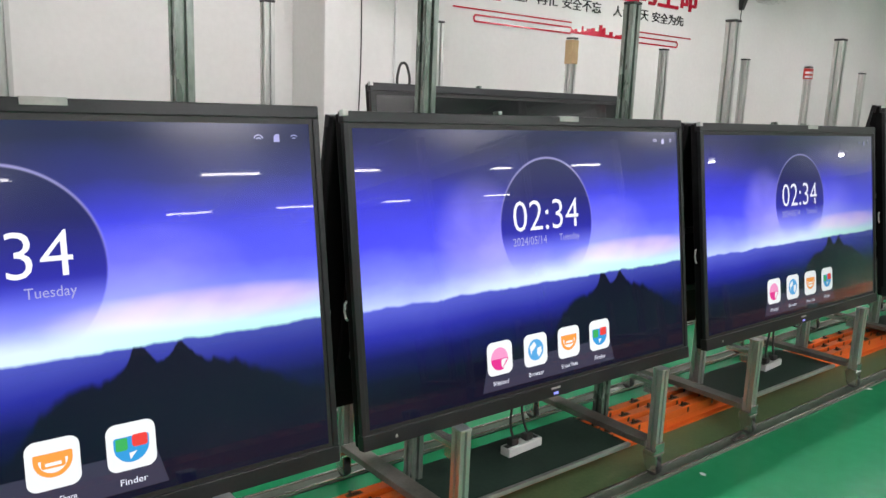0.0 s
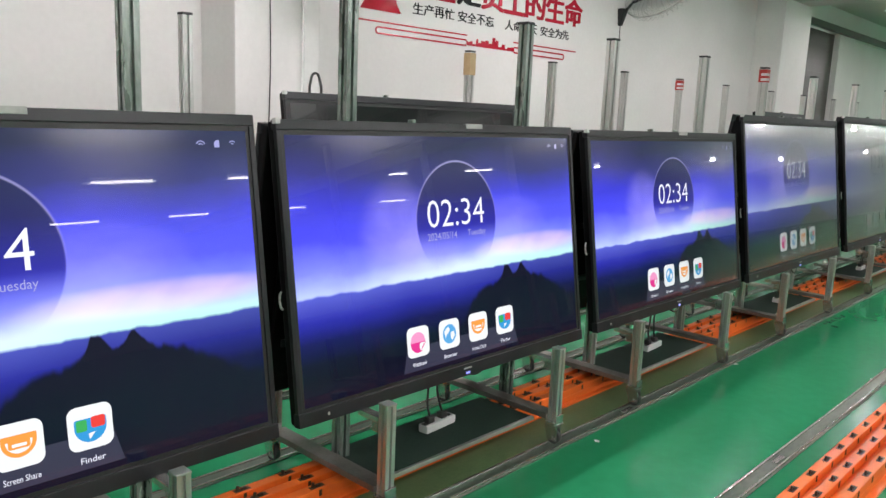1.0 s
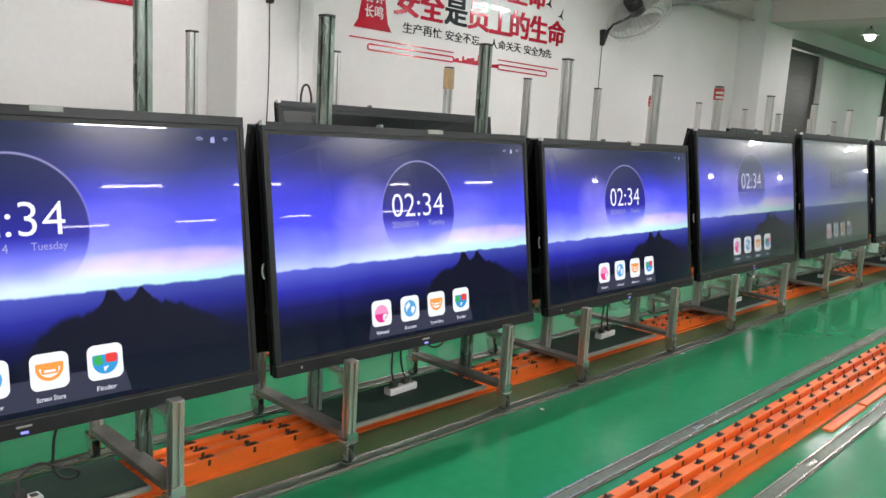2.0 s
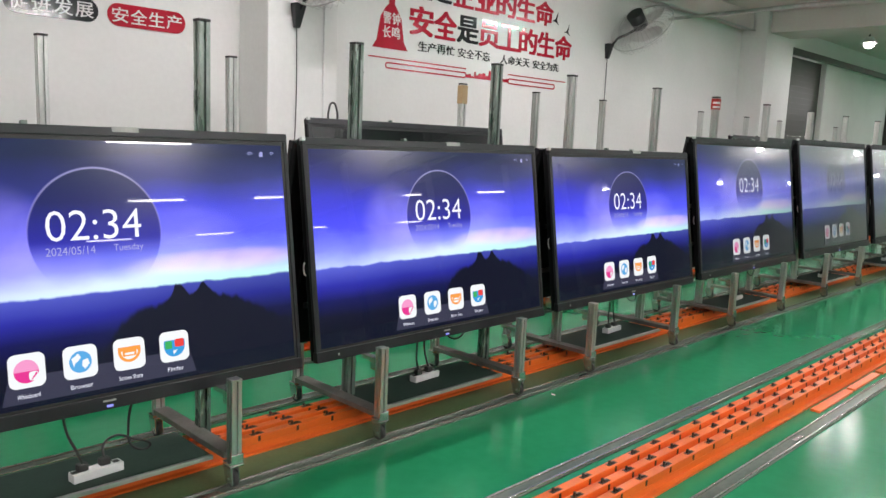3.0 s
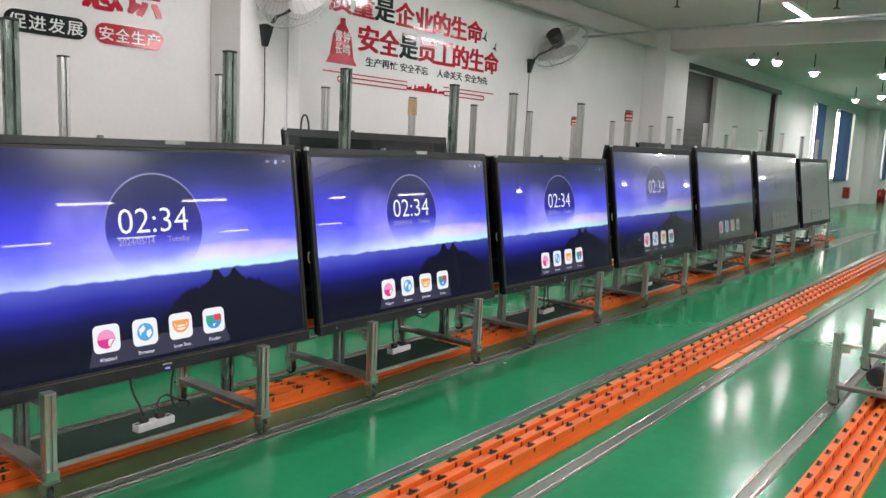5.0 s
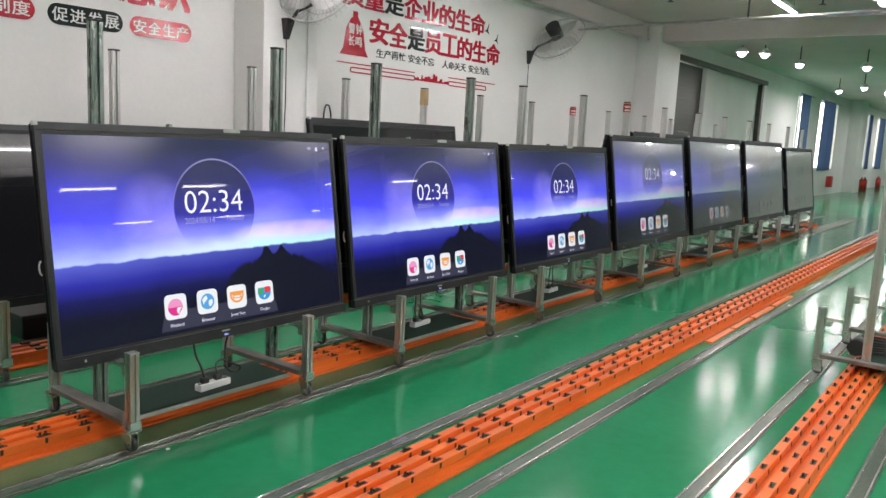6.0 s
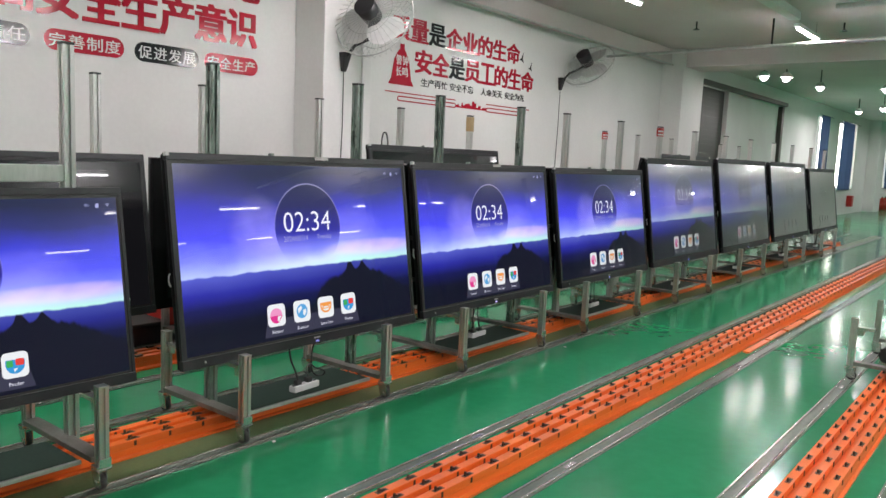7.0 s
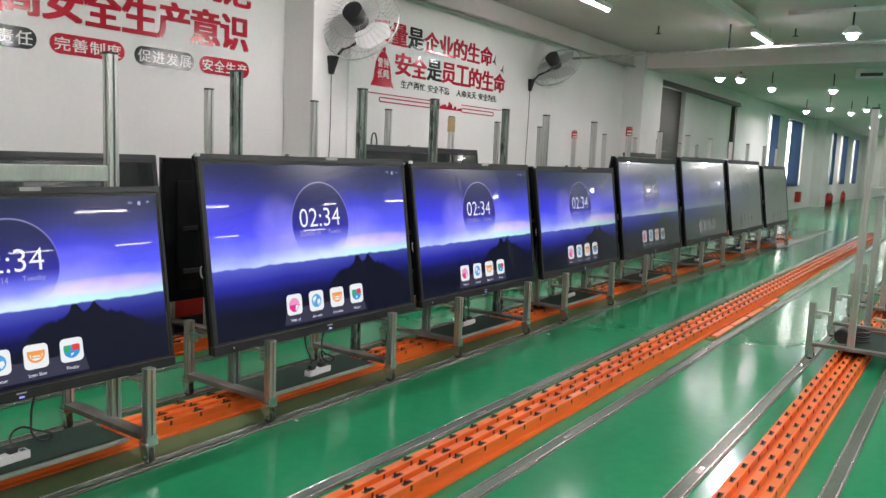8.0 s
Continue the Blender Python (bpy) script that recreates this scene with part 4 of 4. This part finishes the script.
# ---- far bays: dark opening, panel, windows, curtains ----
# Dark slatted sheet added in place of a dark, glossy opening.
dark_fill = empty("dark_opening_sheet", pose(14.0, WALL_Y + 0.10, 0), "dark grey slatted sheet standing in for a dark opening", "shutter", kind="structure")
for i in range(32):
    part("slat", boxes((-0.998, 0.998, 0, 0.02, i * 0.1, i * 0.1 + 0.0985)), M["dark_wall"], dark_fill)
tagged(part("door_panel", boxes((15.9, 19.3, WALL_Y + 0.08, WALL_Y + 0.14, 0.0, 3.2), bevel=0.006), M["paint"]), "large white closed sliding door panel", "door", kind="structure")
tagged(part("door_frame", boxes((19.3, 19.5, WALL_Y - 0.03, WALL_Y + 0.14, 0.0, 3.2), bevel=0.006), M["dark_wall"]), "dark grey steel door frame", "door frame", kind="structure")
for i, (a, b) in enumerate(WINDOWS):
    win = empty("window_%d" % (i + 1), pose(a, WALL_Y + 0.12, SILL), "white framed factory window with daylight behind", "window", kind="structure")
    ww, hh = b - a, HEAD - SILL
    part("window_frame", boxes((0, 0.06, 0, 0.06, 0, hh), (ww - 0.06, ww, 0, 0.06, 0, hh), (0.06, ww - 0.06, 0, 0.06, 0, 0.06), (0.06, ww - 0.06, 0, 0.06, hh - 0.06, hh), (ww / 2 - 0.03, ww / 2 + 0.03, 0, 0.06, 0.06, hh - 0.06)), M["white"], win)
    part("window_sill", boxes((-0.04, ww + 0.04, -0.16, -0.0, -0.04, -0.002), bevel=0.004), M["white"], win)
    cur = empty("curtain", pose(a + 0.25, WALL_Y - 0.06, SILL - 0.05), "plain blue cloth curtain hanging before the window", "curtain", "curtains")
    cw = ww * 0.62
    bm = bmesh.new()
    cols = 40
    rows_ = [[bm.verts.new((cw * c / cols, 0.035 * math.sin(c * 0.9) * (1 - 0.3 * r), (hh + 0.02) * r)) for c in range(cols + 1)] for r in range(2)]
    for c in range(cols):
        bm.faces.new((rows_[0][c], rows_[0][c + 1], rows_[1][c + 1], rows_[1][c]))
    bmesh.ops.solidify(bm, geom=bm.faces[:], thickness=0.004)
    part("cloth", bm, M["curtain"], cur)
    bm = bmesh.new()
    rod(bm, (-0.3, 0, hh + 0.03), (ww, 0, hh + 0.03), 0.012, 8)
    part("curtain_rod", bm, M["steel"], cur)
tagged(part("backdrop", boxes((20, 60, WALL_Y + 5.0, WALL_Y + 5.1, -1, 9)), M["day"]), "bright overcast daylight outside", "backdrop", kind="structure")

# ---- ceiling services ----


def pipe(name, a, b, r, material, label):
    bm = bmesh.new()
    rod(bm, a, b, r, 10)
    tagged(part(name, bm, material), label, "pipe", kind="structure")


pipe("conduit", (8.9, 4.52, 3.21), (8.9, -6.0, 3.36), 0.022, M["alu"], "thin grey conduit under the ceiling")
pipe("conduit_hanger", (8.9, 1.97, 3.25), (8.9, 1.97, CEIL), 0.014, M["black"], "dark conduit hanger rod")
pipe("conduit", (8.0, 0.98, 3.55), (8.0, -8.0, 3.55), 0.03, M["white"], "white ceiling pipe")
pipe("conduit", (10.6, 1.6, 3.52), (10.6, -8.0, 3.52), 0.035, M["white"], "white ceiling pipe")
pipe("conduit", (WEST, 4.33, 3.335), (11.19, 4.33, 3.335), 0.016, M["alu"], "grey conduit along the wall beam")
trunk = boxes((-5.0, 8.3, 1.46, 1.60, 3.47, 3.57), bevel=0.004)
tagged(part("lamp_trunking", trunk, M["white"]), "white metal lamp trunking under the ceiling", "trunking", kind="structure")
for sx_, sy_ in ((8.7, 3.0), (9.6, 1.2), (5.2, 2.9)):
    head = empty("sprinkler", pose(sx_, sy_, CEIL - 0.12), "small dark ceiling sprinkler head", "sprinkler", "sprinklers")
    bm = bmesh.new()
    rod(bm, (0, 0, 0.02), (0, 0, 0.12), 0.012, 8)
    part("stem", bm, M["black"], head)
    bm = bmesh.new()
    rod(bm, (0, 0, 0.0), (0, 0, 0.018), 0.05, 12, 0.02)
    part("rose", bm, M["black"], head)
unit = empty("hanging_unit", pose(13.0, 0.5, 3.2), "white boxed unit hanging from the ceiling on rods", "ceiling unit")
part("case", boxes((-0.16, 0.16, -0.26, 0.26, 0, 0.19), bevel=0.012), M["white"], unit)
part("front_slot", boxes((-0.164, -0.1605, -0.18, 0.18, 0.04, 0.10)), M["dark_wall"], unit)
for dy in (-0.2, 0.2):
    bm = bmesh.new()
    rod(bm, (0, dy, 0.19), (0, dy, CEIL - 3.2), 0.006, 6)
    part("hanger_rod", bm, M["steel"], unit)

# ---- small loose things ----
crate = empty("crate", pose(0.78, 3.95, 0), "red plastic crate on a black box behind the carts", "crate")
part("black_base", boxes((-0.22, 0.22, -0.16, 0.16, 0.0, 0.13), bevel=0.01), M["black"], crate)
part("red_body", boxes((-0.22, 0.22, -0.16, -0.145, 0.1305, 0.32), (-0.22, 0.22, 0.145, 0.16, 0.1305, 0.32), (-0.22, -0.205, -0.145, 0.145, 0.1305, 0.32), (0.205, 0.22, -0.145, 0.145, 0.1305, 0.32), (-0.205, 0.205, -0.145, 0.145, 0.1305, 0.14)), M["fire_red"], crate)


def extinguisher(x, y):
    root = empty("fire_extinguisher", pose(x, y, 0), "red fire extinguisher with a black hose by the wall", "extinguisher", "fire extinguishers")
    bm = bmesh.new()
    rod(bm, (0, 0, 0.0), (0, 0, 0.44), 0.11, 16)
    rod(bm, (0, 0, 0.4402), (0, 0, 0.52), 0.11, 16, 0.03)
    part("tank", bm, M["fire_red"], root)
    part("valve", boxes((-0.05, 0.05, -0.02, 0.02, 0.5205, 0.57), bevel=0.005), M["black"], root)
    cable(root, [(0.05, 0, 0.55), (0.15, -0.02, 0.45), (0.13, -0.02, 0.2)], 0.012)


for ex, ey in ((35.1, 4.3), (35.5, 4.25), (39.7, 4.3)):
    extinguisher(ex, ey)
hyd = empty("hydrant_box", pose(29.05, WALL_Y, 0.28), "small red hydrant box on the wall", "box")
part("case", boxes((-0.16, 0.16, -0.18, -0.001, 0, 0.40), bevel=0.01), M["fire_red"], hyd)
part("door", boxes((-0.13, 0.13, -0.188, -0.181, 0.03, 0.37), bevel=0.002), M["fire_red"], hyd)
# Dark box put in for the shadow line under the lintel.
tagged(part("lintel_shadow_bar", boxes((12.9, 19.55, WALL_Y - 0.10, WALL_Y - 0.002, 3.20, 3.30), bevel=0.006), M["dark_wall"]), "dark bar standing in for the lintel's shadow over the doors", "rail", kind="structure")
reel = empty("cable_coil", pose(3.93, -0.62, 0.122), "black cable coil lying on the empty cart's deck", "cable coil")
for k in range(5):
    r_ = 0.10 - 0.006 * (k % 2)
    cable(reel, [(r_ * math.cos(a), r_ * math.sin(a), 0.012 + 0.018 * k) for a in [i * math.pi / 6 for i in range(13)]], 0.009)
clampy = empty("drive_motor", pose(3.71, -0.55, 0.122), "small dark drive motor on the empty cart's deck", "motor")
bm = bmesh.new()
rod(bm, (-0.08, 0, 0.07), (0.08, 0, 0.07), 0.055, 14)
part("motor_body", bm, M["rubber"], clampy)
part("motor_foot", boxes((-0.07, 0.07, -0.05, 0.05, 0, 0.02), bevel=0.003), M["steel"], clampy)
tote = empty("storage_box", pose(0.34, 3.96, 0), "low black plastic storage box with a lid on the floor", "box")
part("box_body", boxes((-0.19, 0.19, -0.14, 0.14, 0.0, 0.14), bevel=0.012), M["black"], tote)
part("box_lid", boxes((-0.20, 0.20, -0.15, 0.15, 0.1405, 0.165), bevel=0.006), M["rubber"], tote)
hook = empty("cable_loop", pose(2.40, 3.34, 1.58), "thin black cable loop above the switched-off display", "cable")
cable(hook, [(-0.03, 0, -0.06), (-0.035, 0, 0.04), (0.0, 0, 0.10), (0.035, 0, 0.05), (0.04, 0, -0.06)], 0.007)
bm = bmesh.new()
rod(bm, (0, 0, 0.12), (0, 0, 3.34), 0.009, 8)
tagged(part("pillar_conduit", bm, M["white"], at=pose(2.885, 4.12, 0)), "thin white conduit running down the pillar", "pipe", kind="structure")
strip = empty("guide_strip", pose(0, 0.462, 0), "loose orange guide strip lying beside the steel rail", "strip")
for k, (xa, xb) in enumerate(((3.72, 4.30), (4.34, 4.86), (4.92, 5.55), (5.62, 6.3))):
    part("strip_piece", boxes((xa, xb, -0.026 + 0.004 * (k % 2), 0.026, 0.0006, 0.014), bevel=0.002), M["orange"], strip)
rnd = random.Random(11)
for k, (dx_, dy_) in enumerate(((2.56, 1.69), (3.51, 1.775), (3.21, 1.77), (2.75, 1.60), (4.45, 1.66), (-0.2, 1.64))):
    s_ = rnd.uniform(0.012, 0.03)
    bm = polygon(bmesh.new(), [(-s_, -0.006), (0.2 * s_, -0.011), (s_, 0.0), (0.3 * s_, 0.01), (-0.6 * s_, 0.008)], 0, 0.002)
    tagged(part("litter_scrap", bm, M["white"], at=pose(dx_, dy_, 0.0025, 90, 0, rnd.uniform(0, 180))), "tiny white scrap of tape on the floor", "litter", "floor litter")
